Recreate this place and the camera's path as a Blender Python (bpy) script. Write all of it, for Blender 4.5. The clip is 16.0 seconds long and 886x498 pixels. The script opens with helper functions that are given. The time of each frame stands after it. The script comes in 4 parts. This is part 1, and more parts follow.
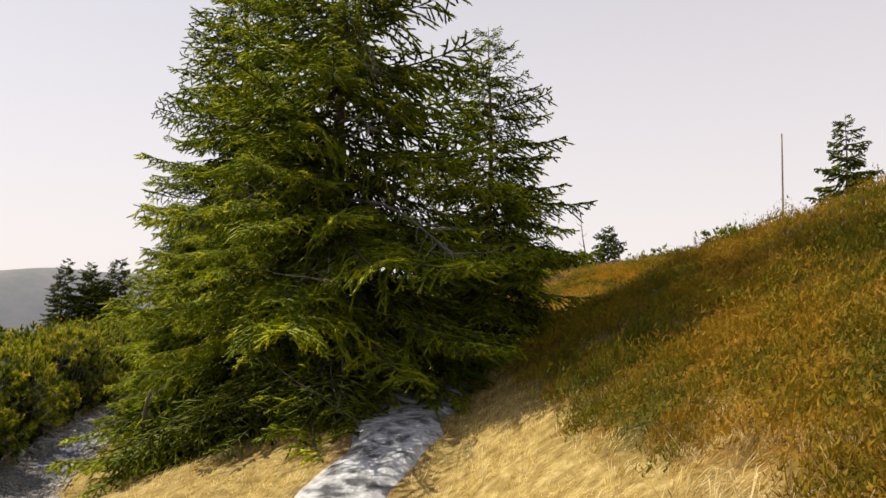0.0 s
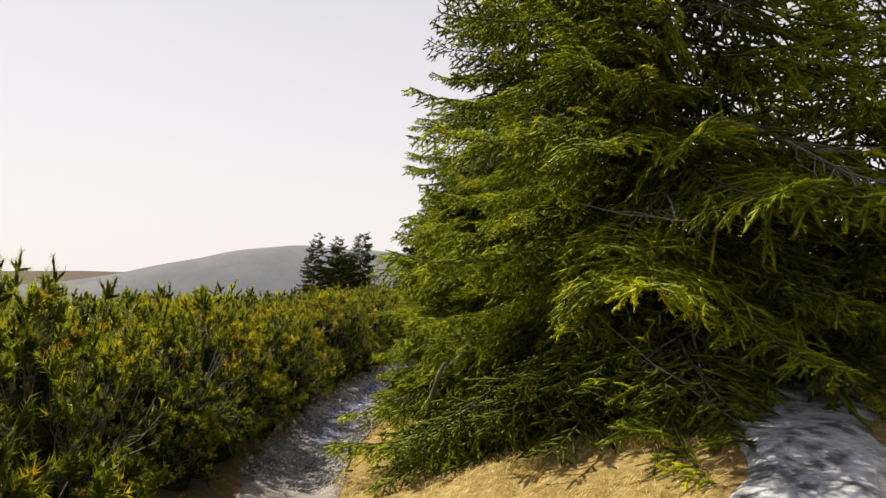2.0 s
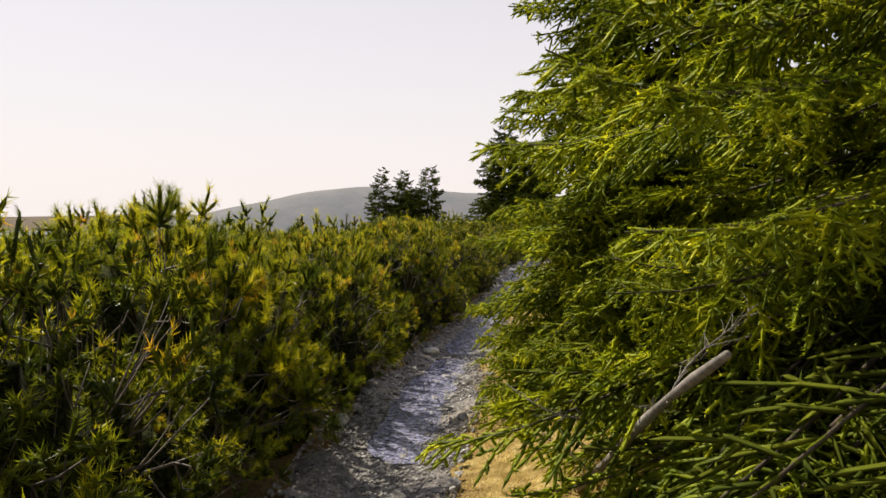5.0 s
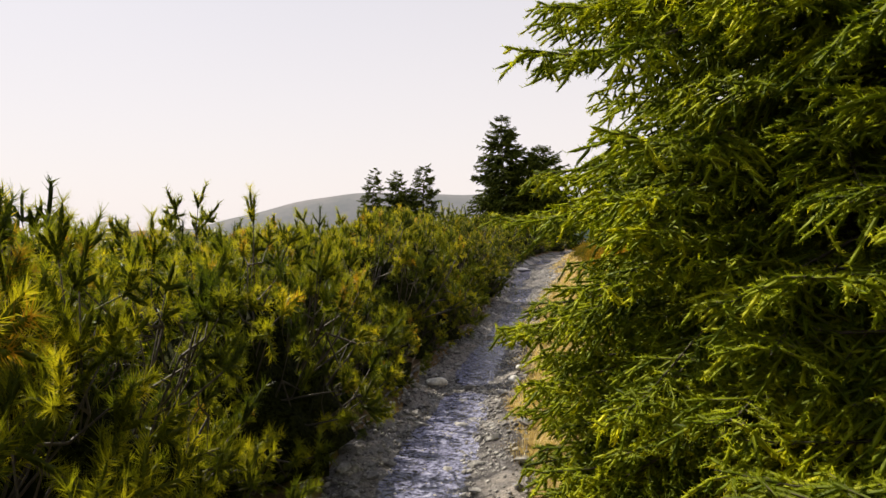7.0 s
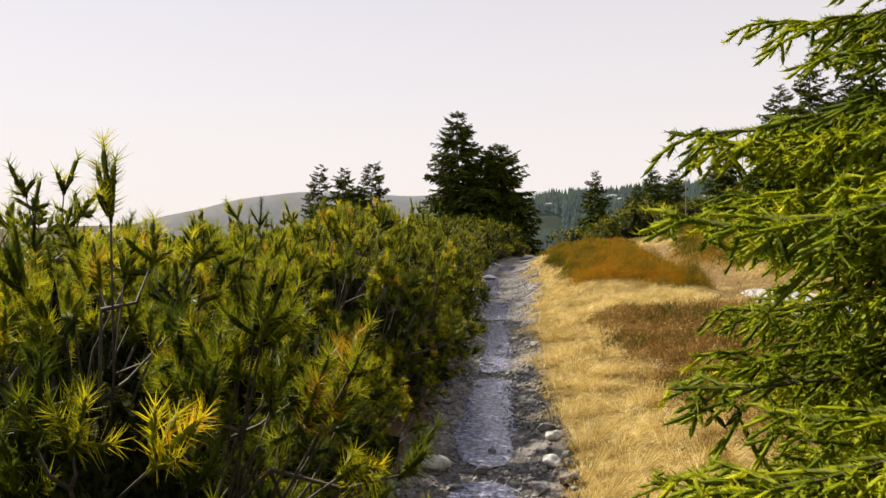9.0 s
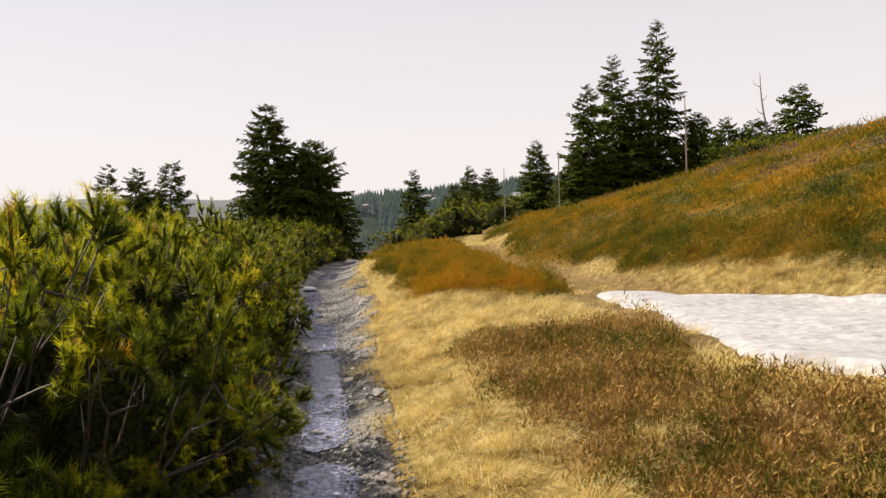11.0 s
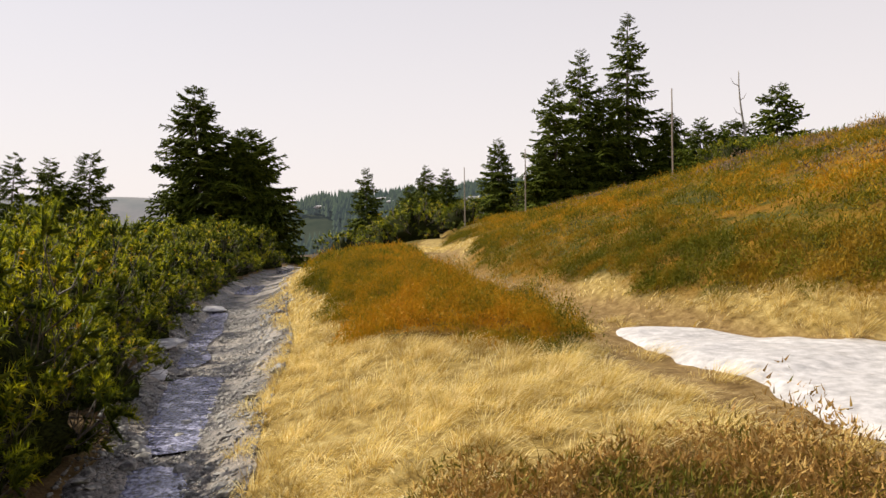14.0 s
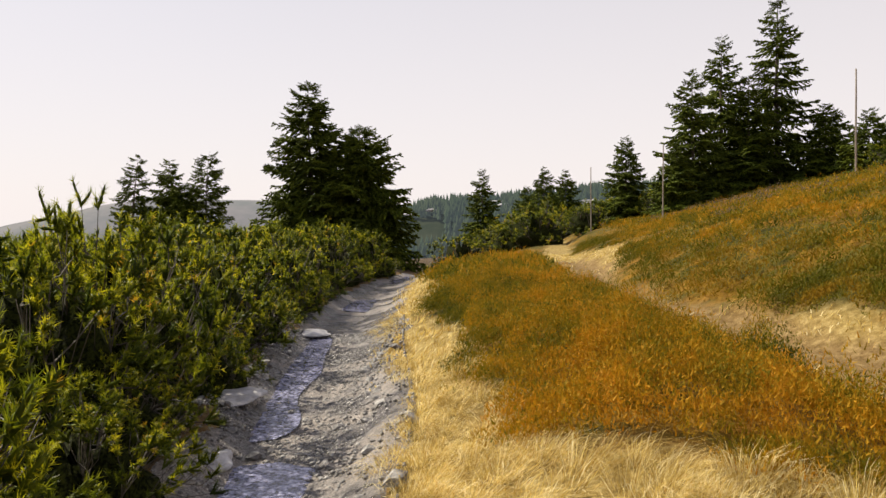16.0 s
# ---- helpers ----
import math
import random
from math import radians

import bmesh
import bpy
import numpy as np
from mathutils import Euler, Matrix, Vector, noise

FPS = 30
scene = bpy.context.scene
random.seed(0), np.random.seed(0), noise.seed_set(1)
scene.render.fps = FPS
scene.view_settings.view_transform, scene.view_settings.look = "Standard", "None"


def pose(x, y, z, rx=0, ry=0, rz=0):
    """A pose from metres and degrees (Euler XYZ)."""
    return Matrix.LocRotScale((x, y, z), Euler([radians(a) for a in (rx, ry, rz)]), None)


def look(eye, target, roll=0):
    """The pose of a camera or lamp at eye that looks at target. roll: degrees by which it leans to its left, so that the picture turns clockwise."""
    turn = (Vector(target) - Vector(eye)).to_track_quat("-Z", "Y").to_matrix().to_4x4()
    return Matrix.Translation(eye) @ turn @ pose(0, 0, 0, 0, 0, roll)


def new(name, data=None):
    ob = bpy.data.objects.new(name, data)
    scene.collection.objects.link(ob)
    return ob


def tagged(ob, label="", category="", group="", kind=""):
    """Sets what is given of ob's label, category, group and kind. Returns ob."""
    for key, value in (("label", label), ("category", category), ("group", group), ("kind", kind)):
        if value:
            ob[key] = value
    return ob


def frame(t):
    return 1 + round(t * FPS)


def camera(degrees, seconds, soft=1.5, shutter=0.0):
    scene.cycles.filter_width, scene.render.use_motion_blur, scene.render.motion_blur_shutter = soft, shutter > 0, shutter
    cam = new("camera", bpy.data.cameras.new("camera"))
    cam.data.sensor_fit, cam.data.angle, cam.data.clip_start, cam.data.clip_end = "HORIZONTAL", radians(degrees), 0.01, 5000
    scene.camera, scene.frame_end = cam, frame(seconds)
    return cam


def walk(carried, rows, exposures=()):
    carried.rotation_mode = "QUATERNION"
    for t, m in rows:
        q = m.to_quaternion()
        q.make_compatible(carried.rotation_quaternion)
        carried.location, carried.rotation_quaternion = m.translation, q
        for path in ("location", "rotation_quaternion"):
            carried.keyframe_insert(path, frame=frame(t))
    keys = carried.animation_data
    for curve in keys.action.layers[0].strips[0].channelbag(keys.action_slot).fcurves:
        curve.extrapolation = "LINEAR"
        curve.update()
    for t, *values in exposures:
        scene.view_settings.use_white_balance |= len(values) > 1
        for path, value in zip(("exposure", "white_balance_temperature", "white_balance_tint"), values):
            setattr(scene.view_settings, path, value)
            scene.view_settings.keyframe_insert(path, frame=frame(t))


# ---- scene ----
cam = camera(63.5, 16.0)
PATH = [
    (0, (0.09, -0.015, 1.493), (0.079, 1.982, 1.611), 0.6),
    (0.5, (-0.145, 0.517, 1.449), (-0.292, 2.509, 1.55), 0.7),
    (1, (-0.433, 0.96, 1.425), (-0.786, 2.927, 1.513), 0.8),
    (1.5, (-0.82, 1.387, 1.342), (-1.327, 3.32, 1.403), 0.9),
    (2, (-1.215, 1.929, 1.227), (-1.828, 3.832, 1.273), 1.0),
    (2.5, (-1.582, 2.494, 1.132), (-2.353, 4.339, 1.149), 0.9),
    (3, (-1.889, 3.097, 1.063), (-2.686, 4.931, 1.057), 0.7),
    (3.5, (-2.164, 3.685, 1.001), (-2.954, 5.522, 0.959), 0.8),
    (4, (-2.451, 4.256, 0.926), (-3.232, 6.094, 0.829), 0.7),
    (4.2, (-2.562, 4.473, 0.928), (-3.342, 6.311, 0.814), 1.0),
    (6.3, (-3.555, 6.712, 0.675), (-4.333, 8.551, 0.558), -1.9),
    (6.5, (-3.666, 6.937, 0.668), (-4.443, 8.776, 0.55), -2.1),
    (7, (-3.942, 7.493, 0.629), (-4.714, 9.335, 0.514), -2.2),
    (7.5, (-4.312, 8.02, 0.63), (-5.138, 9.837, 0.515), -1.5),
    (8, (-4.669, 8.441, 0.618), (-5.556, 10.23, 0.505), -1.5),
    (8.5, (-4.929, 8.856, 0.602), (-5.716, 10.691, 0.486), -1.1),
    (9, (-5.174, 9.437, 0.597), (-5.797, 11.334, 0.481), -1.1),
    (9.5, (-5.396, 10.071, 0.538), (-5.873, 12.01, 0.427), -1.6),
    (10, (-5.533, 10.581, 0.538), (-5.809, 12.559, 0.421), -1.4),
    (10.2, (-5.593, 10.815, 0.545), (-5.81, 12.8, 0.423), -2.2),
    (12.3, (-5.984, 13.466, 0.487), (-6.019, 15.461, 0.36), -1.3),
    (12.5, (-5.966, 13.719, 0.439), (-5.98, 15.715, 0.314), -1.4),
    (13, (-5.953, 14.374, 0.444), (-5.932, 16.37, 0.322), -1.4),
    (13.5, (-5.984, 15.034, 0.421), (-5.976, 17.03, 0.299), -1.3),
    (14, (-6.002, 15.703, 0.411), (-6.002, 17.7, 0.29), -1.3),
    (14.5, (-6.105, 16.409, 0.464), (-6.184, 18.404, 0.348), -1.3),
    (15, (-6.244, 17.069, 0.475), (-6.441, 19.056, 0.364), -1.3),
    (15.4, (-6.405, 17.608, 0.436), (-6.606, 19.595, 0.331), -1.2),
    (15.5, (-6.418, 17.749, 0.446), (-6.642, 19.733, 0.34), -1.2),
    (16, (-6.651, 18.384, 0.402), (-6.957, 20.358, 0.297), -1.1),
]
walk(cam, [(t, look(eye, target, roll)) for t, eye, target, roll in PATH])

# ---- world and light ----
SUN_TO = Vector((-0.70, 0.34, 0.66)).normalized()   # the way to the sun
world = bpy.data.worlds.new("world")
scene.world = world
world.use_nodes = True
wn, wl = world.node_tree.nodes, world.node_tree.links
wn.clear()
sky = wn.new("ShaderNodeTexSky")
sky.sky_type, sky.sun_disc = "NISHITA", False
sky.sun_elevation = math.asin(SUN_TO.z)
sky.sun_rotation = math.atan2(SUN_TO.x, SUN_TO.y)
sky.altitude, sky.air_density, sky.dust_density, sky.ozone_density = 1200, 1.0, 1.2, 1.0
veil = wn.new("ShaderNodeMixRGB")          # thin high haze, dense towards the horizon
veil.inputs["Color2"].default_value = (8.0, 7.3, 7.15, 1)
coord, apart = wn.new("ShaderNodeTexCoord"), wn.new("ShaderNodeSeparateXYZ")
dense = wn.new("ShaderNodeMapRange")
dense.inputs["From Min"].default_value, dense.inputs["From Max"].default_value = 0.0, 0.9
dense.inputs["To Min"].default_value, dense.inputs["To Max"].default_value = 0.97, 0.30
wl.new(coord.outputs["Generated"], apart.inputs[0])
wl.new(apart.outputs["Z"], dense.inputs["Value"])
wl.new(dense.outputs[0], veil.inputs["Fac"])
back = wn.new("ShaderNodeBackground")
back.inputs["Strength"].default_value = 0.071
wout = wn.new("ShaderNodeOutputWorld")
wl.new(sky.outputs[0], veil.inputs["Color1"])
wl.new(veil.outputs[0], back.inputs["Color"])
wl.new(back.outputs[0], wout.inputs["Surface"])
sun = new("sun", bpy.data.lights.new("sun", "SUN"))
sun.data.energy, sun.data.angle, sun.data.color = 4.3, radians(0.6), (1.0, 0.90, 0.72)
sun.rotation_euler = (-SUN_TO).to_track_quat("-Z", "Y").to_euler()
scene.view_settings.exposure = 0.75

# ---- materials ----


def material(name):
    m = bpy.data.materials.new(name)
    m.use_nodes = True
    nt = m.node_tree
    return m, nt.nodes, nt.links, nt.nodes["Principled BSDF"]


def ramp(nodes, links, source, stops):
    r = nodes.new("ShaderNodeValToRGB")
    while len(r.color_ramp.elements) < len(stops):
        r.color_ramp.elements.new(0.5)
    for e, (p, c) in zip(r.color_ramp.elements, stops):
        e.position, e.color = p, (*c, 1)
    links.new(source, r.inputs[0])
    return r


def noise_node(nodes, links, scale, detail=4.0, rough=0.55, coords="Object"):
    tc = nodes.new("ShaderNodeTexCoord") if coords == "Object" else nodes.new("ShaderNodeNewGeometry")
    n = nodes.new("ShaderNodeTexNoise")
    n.inputs["Scale"].default_value, n.inputs["Detail"].default_value, n.inputs["Roughness"].default_value = scale, detail, rough
    links.new(tc.outputs["Object" if coords == "Object" else "Position"], n.inputs["Vector"])
    return n


def mix(nodes, links, fac, a, b, mode="MIX"):
    m = nodes.new("ShaderNodeMixRGB")
    m.blend_type = mode
    if isinstance(fac, float):
        m.inputs[0].default_value = fac
    else:
        links.new(fac, m.inputs[0])
    for k, v in ((1, a), (2, b)):
        if isinstance(v, tuple):
            m.inputs[k].default_value = (*v, 1)
        else:
            links.new(v, m.inputs[k])
    return m.outputs[0]


def surface(name, stops, scale, fine, rough=0.9, bump=0.4, bump_dist=0.02, coords="World", spec=0.3):
    """Earth, snow, rock, bark: two scales of noise, with relief."""
    m, n, l, b = material(name)
    big, small = noise_node(n, l, scale, 5, 0.6, coords), noise_node(n, l, fine, 6, 0.65, coords)
    col = ramp(n, l, big.outputs["Fac"], stops)
    dirt = ramp(n, l, small.outputs["Fac"], ((0.3, (0.55, 0.55, 0.55)), (0.7, (1.25, 1.25, 1.25))))
    l.new(mix(n, l, 1.0, col.outputs[0], dirt.outputs[0], "MULTIPLY"), b.inputs["Base Color"])
    bp = n.new("ShaderNodeBump")
    bp.inputs["Strength"].default_value, bp.inputs["Distance"].default_value = bump, bump_dist
    l.new(small.outputs["Fac"], bp.inputs["Height"])
    l.new(bp.outputs[0], b.inputs["Normal"])
    b.inputs["Roughness"].default_value = rough
    b.inputs["Specular IOR Level"].default_value = spec
    return m


def leafy(name, stops, patch_stops, patch_scale, through_light=0.3, rough=0.55, spec=0.35, grain=0, shoots=False):
    """Needles, blades and leaves: each a shade of its own, patches over metres, and light through them."""
    m, n, l, b = material(name)
    geo = n.new("ShaderNodeNewGeometry")
    own = ramp(n, l, geo.outputs["Random Per Island"], stops)
    if shoots:                              # all needles of one shoot share a tone
        tone_of = n.new("ShaderNodeAttribute")
        tone_of.attribute_name = "tone"
        own = ramp(n, l, tone_of.outputs["Fac"], stops)
    patch = noise_node(n, l, patch_scale, 4, 0.6, "World")
    tone = ramp(n, l, patch.outputs["Fac"], patch_stops)
    col = mix(n, l, 1.0, own.outputs[0], tone.outputs[0], "MULTIPLY")
    if grain:                               # the close pile of needles along a shoot, shade of its gaps in the colour
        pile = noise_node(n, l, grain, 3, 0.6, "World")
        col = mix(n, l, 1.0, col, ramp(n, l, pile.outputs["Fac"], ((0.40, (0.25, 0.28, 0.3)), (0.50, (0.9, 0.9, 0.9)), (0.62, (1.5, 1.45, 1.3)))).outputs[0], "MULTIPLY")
        bp = n.new("ShaderNodeBump")
        bp.inputs["Strength"].default_value, bp.inputs["Distance"].default_value = 1.0, 0.012
        l.new(pile.outputs["Fac"], bp.inputs["Height"])
        l.new(bp.outputs[0], b.inputs["Normal"])
    l.new(col, b.inputs["Base Color"])
    b.inputs["Roughness"].default_value, b.inputs["Specular IOR Level"].default_value = rough, spec
    tr = n.new("ShaderNodeBsdfTranslucent")
    l.new(col, tr.inputs["Color"])
    ms = n.new("ShaderNodeMixShader")
    ms.inputs[0].default_value = through_light
    l.new(b.outputs[0], ms.inputs[1])
    l.new(tr.outputs[0], ms.inputs[2])
    l.new(ms.outputs[0], n["Material Output"].inputs["Surface"])
    return m


def palette(name, stops, scale, own=0.35, through_light=0.3):
    """Undergrowth whose colour drifts over the metres, with each leaf a little different."""
    m, n, l, b = material(name)
    geo = n.new("ShaderNodeNewGeometry")
    wide, close = noise_node(n, l, scale, 3, 0.6, "World"), noise_node(n, l, scale * 5, 4, 0.6, "World")
    a = n.new("ShaderNodeMath"); a.operation = "MULTIPLY_ADD"
    l.new(geo.outputs["Random Per Island"], a.inputs[0]); a.inputs[1].default_value = own
    c = n.new("ShaderNodeMath"); c.operation = "MULTIPLY_ADD"
    l.new(close.outputs["Fac"], c.inputs[0]); c.inputs[1].default_value = 1.0
    spread = n.new("ShaderNodeMath"); spread.operation = "MULTIPLY"
    l.new(wide.outputs["Fac"], spread.inputs[0]); spread.inputs[1].default_value = 1.1
    l.new(spread.outputs[0], c.inputs[2])
    l.new(c.outputs[0], a.inputs[2])
    d = n.new("ShaderNodeMath"); d.operation = "SUBTRACT"
    l.new(a.outputs[0], d.inputs[0]); d.inputs[1].default_value = 0.55 + own / 2
    col = ramp(n, l, d.outputs[0], stops).outputs[0]
    l.new(col, b.inputs["Base Color"])
    b.inputs["Roughness"].default_value, b.inputs["Specular IOR Level"].default_value = 0.75, 0.12
    tr = n.new("ShaderNodeBsdfTranslucent")
    l.new(col, tr.inputs["Color"])
    ms = n.new("ShaderNodeMixShader")
    ms.inputs[0].default_value = through_light
    l.new(b.outputs[0], ms.inputs[1])
    l.new(tr.outputs[0], ms.inputs[2])
    l.new(ms.outputs[0], n["Material Output"].inputs["Surface"])
    return m


NEUTRAL = ((0.3, (0.75, 0.75, 0.75)), (0.7, (1.2, 1.2, 1.2)))
# the patches put sunlit and shaded fingers into the needle colour
M_SPRUCE = leafy("spruce_needles", ((0.0, (0.056, 0.085, 0.006)), (0.40, (0.185, 0.245, 0.008)), (0.72, (0.400, 0.450, 0.012)), (1.0, (0.66, 0.65, 0.020))),
                 ((0.36, (0.50, 0.56, 0.62)), (0.50, (0.95, 0.95, 0.9)), (0.66, (1.5, 1.4, 0.8))), 2.6, 0.50, 0.6, 0.2, 0, True)
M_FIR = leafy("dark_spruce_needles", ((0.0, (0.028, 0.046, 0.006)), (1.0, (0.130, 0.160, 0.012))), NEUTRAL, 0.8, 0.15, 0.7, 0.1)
# darkened copy of the spruce needles, painting shade into the crown
M_SHADED = leafy("painted_shade_needles", ((0.0, (0.035, 0.050, 0.006)), (1.0, (0.110, 0.125, 0.010))), NEUTRAL, 3.0, 0.05, 0.9, 0.05)
# near-black needles that paint the shade inside the pines
M_INNER_SHADE = leafy("painted_inner_shade", ((0.0, (0.016, 0.020, 0.004)), (1.0, (0.036, 0.040, 0.007))), NEUTRAL, 3.0, 0.05, 0.9, 0.05, 45)
# clump-sized patches put lit tufts and dark gaps into the colour
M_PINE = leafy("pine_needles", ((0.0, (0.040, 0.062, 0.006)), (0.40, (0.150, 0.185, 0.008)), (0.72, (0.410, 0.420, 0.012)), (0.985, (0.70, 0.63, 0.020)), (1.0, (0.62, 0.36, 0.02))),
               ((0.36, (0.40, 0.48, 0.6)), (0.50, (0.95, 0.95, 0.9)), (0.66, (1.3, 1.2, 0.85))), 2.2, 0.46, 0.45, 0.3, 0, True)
# tuft-sized patches: older straw, plus shade between tussocks put into the colour
M_STRAW = leafy("dry_grass", ((0.0, (0.42, 0.27, 0.050)), (0.5, (0.69, 0.54, 0.18)), (1.0, (0.88, 0.78, 0.48))),
                ((0.36, (0.58, 0.52, 0.40)), (0.49, (0.97, 0.95, 0.92)), (0.64, (1.2, 1.22, 1.3))), 4.5, 0.42, 0.8, 0.1)
M_HEATH = palette("autumn_bilberry", ((0.22, (0.045, 0.060, 0.006)), (0.42, (0.145, 0.130, 0.008)), (0.52, (0.26, 0.175, 0.009)), (0.66, (0.43, 0.225, 0.010)), (0.82, (0.50, 0.215, 0.012)), (0.96, (0.52, 0.36, 0.05))), 0.6, 0.22)
M_GOLD = palette("gold_green_grass", ((0.22, (0.055, 0.068, 0.005)), (0.45, (0.130, 0.120, 0.007)), (0.62, (0.26, 0.155, 0.010)), (0.80, (0.36, 0.21, 0.020)), (0.97, (0.46, 0.32, 0.07))), 0.4, 0.14)
M_BROWN = palette("brown_heather", ((0.28, (0.11, 0.11, 0.014)), (0.45, (0.22, 0.145, 0.03)), (0.60, (0.37, 0.21, 0.065)), (0.85, (0.56, 0.40, 0.15))), 1.1, 0.3, 0.2)
M_TAN = palette("bent_tan_grass", ((0.25, (0.16, 0.095, 0.025)), (0.50, (0.36, 0.24, 0.085)), (0.75, (0.56, 0.43, 0.21)), (0.95, (0.70, 0.60, 0.38))), 0.9, 0.4, 0.2)
M_PURPLE = palette("grey_brown_heather", ((0.3, (0.10, 0.07, 0.045)), (0.55, (0.20, 0.14, 0.10)), (0.8, (0.34, 0.26, 0.19))), 1.1, 0.5, 0.2)
M_BARK = surface("grey_brown_bark", ((0.3, (0.07, 0.05, 0.035)), (0.7, (0.18, 0.14, 0.11))), 3, 40, 0.9, 0.7, 0.01, "Object")
M_TWIG = surface("twig_bark", ((0.3, (0.040, 0.030, 0.02)), (0.7, (0.11, 0.085, 0.06))), 6, 60, 0.85, 0.4, 0.004, "Object")
M_LIMB = surface("grey_limb_bark", ((0.3, (0.045, 0.036, 0.027)), (0.7, (0.13, 0.11, 0.09))), 6, 60, 0.7, 0.4, 0.004, "Object")
M_DEADWOOD = surface("weathered_dead_wood", ((0.3, (0.22, 0.20, 0.18)), (0.7, (0.46, 0.42, 0.38))), 5, 50, 0.85, 0.5, 0.006, "Object")
M_DRYTWIG = surface("dry_twig_bark", ((0.3, (0.14, 0.125, 0.11)), (0.7, (0.30, 0.27, 0.24))), 5, 50, 0.9, 0.4, 0.004, "Object")
M_POST = surface("weathered_pole_wood", ((0.3, (0.22, 0.18, 0.14)), (0.7, (0.40, 0.34, 0.28))), 5, 60, 0.9, 0.3, 0.005, "Object")
M_SNOW = surface("old_snow", ((0.3, (0.46, 0.445, 0.46)), (0.7, (0.52, 0.505, 0.52))), 1.2, 9, 0.55, 0.25, 0.03)
M_ICE = surface("dirty_ice_snow", ((0.40, (0.10, 0.10, 0.11)), (0.52, (0.45, 0.46, 0.48)), (0.7, (0.75, 0.76, 0.80))), 4.5, 22, 0.4, 0.6, 0.03)


def ground_material():
    """Turf, leaf litter and peat, by what grows on each place."""
    m, n, l, b = material("heath_ground")
    big, mid, fine = noise_node(n, l, 1.1, 5, 0.6, "World"), noise_node(n, l, 9, 5, 0.65, "World"), noise_node(n, l, 60, 4, 0.7, "World")
    peat = ramp(n, l, mid.outputs["Fac"], ((0.3, (0.11, 0.065, 0.022)), (0.5, (0.19, 0.120, 0.048)), (0.7, (0.31, 0.215, 0.095)))).outputs[0]
    # turf darker than the blades above, so gaps between tussocks look shaded
    turf = ramp(n, l, mid.outputs["Fac"], ((0.3, (0.17, 0.110, 0.028)), (0.5, (0.30, 0.215, 0.07)), (0.7, (0.46, 0.36, 0.15)))).outputs[0]
    litter = ramp(n, l, fine.outputs["Fac"], ((0.35, (0.035, 0.025, 0.014)), (0.7, (0.13, 0.085, 0.045)))).outputs[0]
    wide, close = noise_node(n, l, 0.6, 3, 0.6, "World"), noise_node(n, l, 3.0, 4, 0.6, "World")
    up = n.new("ShaderNodeMath"); up.operation = "MULTIPLY_ADD"
    l.new(wide.outputs["Fac"], up.inputs[0]); up.inputs[1].default_value, up.inputs[2].default_value = 1.1, -0.55
    on = n.new("ShaderNodeMath"); on.operation = "MULTIPLY_ADD"
    l.new(close.outputs["Fac"], on.inputs[0]); on.inputs[1].default_value = 1.0
    l.new(up.outputs[0], on.inputs[2])
    # bilberry colours at about 0.6: shade between the clumps painted on the ground
    heath = ramp(n, l, on.outputs[0], ((0.20, (0.030, 0.036, 0.006)), (0.42, (0.080, 0.068, 0.008)), (0.58, (0.17, 0.095, 0.009)), (0.78, (0.25, 0.125, 0.012)))).outputs[0]
    col = peat
    for name, c in (("turf", turf), ("heath", heath), ("litter", litter)):
        at = n.new("ShaderNodeAttribute")
        at.attribute_name = name
        col = mix(n, l, at.outputs["Fac"], col, c)
    shade = ramp(n, l, fine.outputs["Fac"], ((0.3, (0.7, 0.7, 0.7)), (0.7, (1.2, 1.2, 1.2)))).outputs[0]
    l.new(mix(n, l, 1.0, col, shade, "MULTIPLY"), b.inputs["Base Color"])
    b.inputs["Roughness"].default_value, b.inputs["Specular IOR Level"].default_value = 0.95, 0.15
    one, two = n.new("ShaderNodeBump"), n.new("ShaderNodeBump")
    one.inputs["Strength"].default_value, one.inputs["Distance"].default_value = 0.8, 0.05
    two.inputs["Strength"].default_value, two.inputs["Distance"].default_value = 0.6, 0.01
    l.new(mid.outputs["Fac"], one.inputs["Height"])
    l.new(fine.outputs["Fac"], two.inputs["Height"])
    l.new(one.outputs[0], two.inputs["Normal"])
    l.new(two.outputs[0], b.inputs["Normal"])
    return m


M_EARTH = ground_material()
M_STONE = surface("grey_stone", ((0.35, (0.11, 0.10, 0.10)), (0.5, (0.25, 0.24, 0.23)), (0.65, (0.48, 0.46, 0.44))), 14, 60, 0.65, 0.5, 0.01)
M_QUARTZ = surface("white_quartz", ((0.3, (0.62, 0.60, 0.56)), (0.7, (0.80, 0.79, 0.77))), 6, 40, 0.6, 0.4, 0.01)


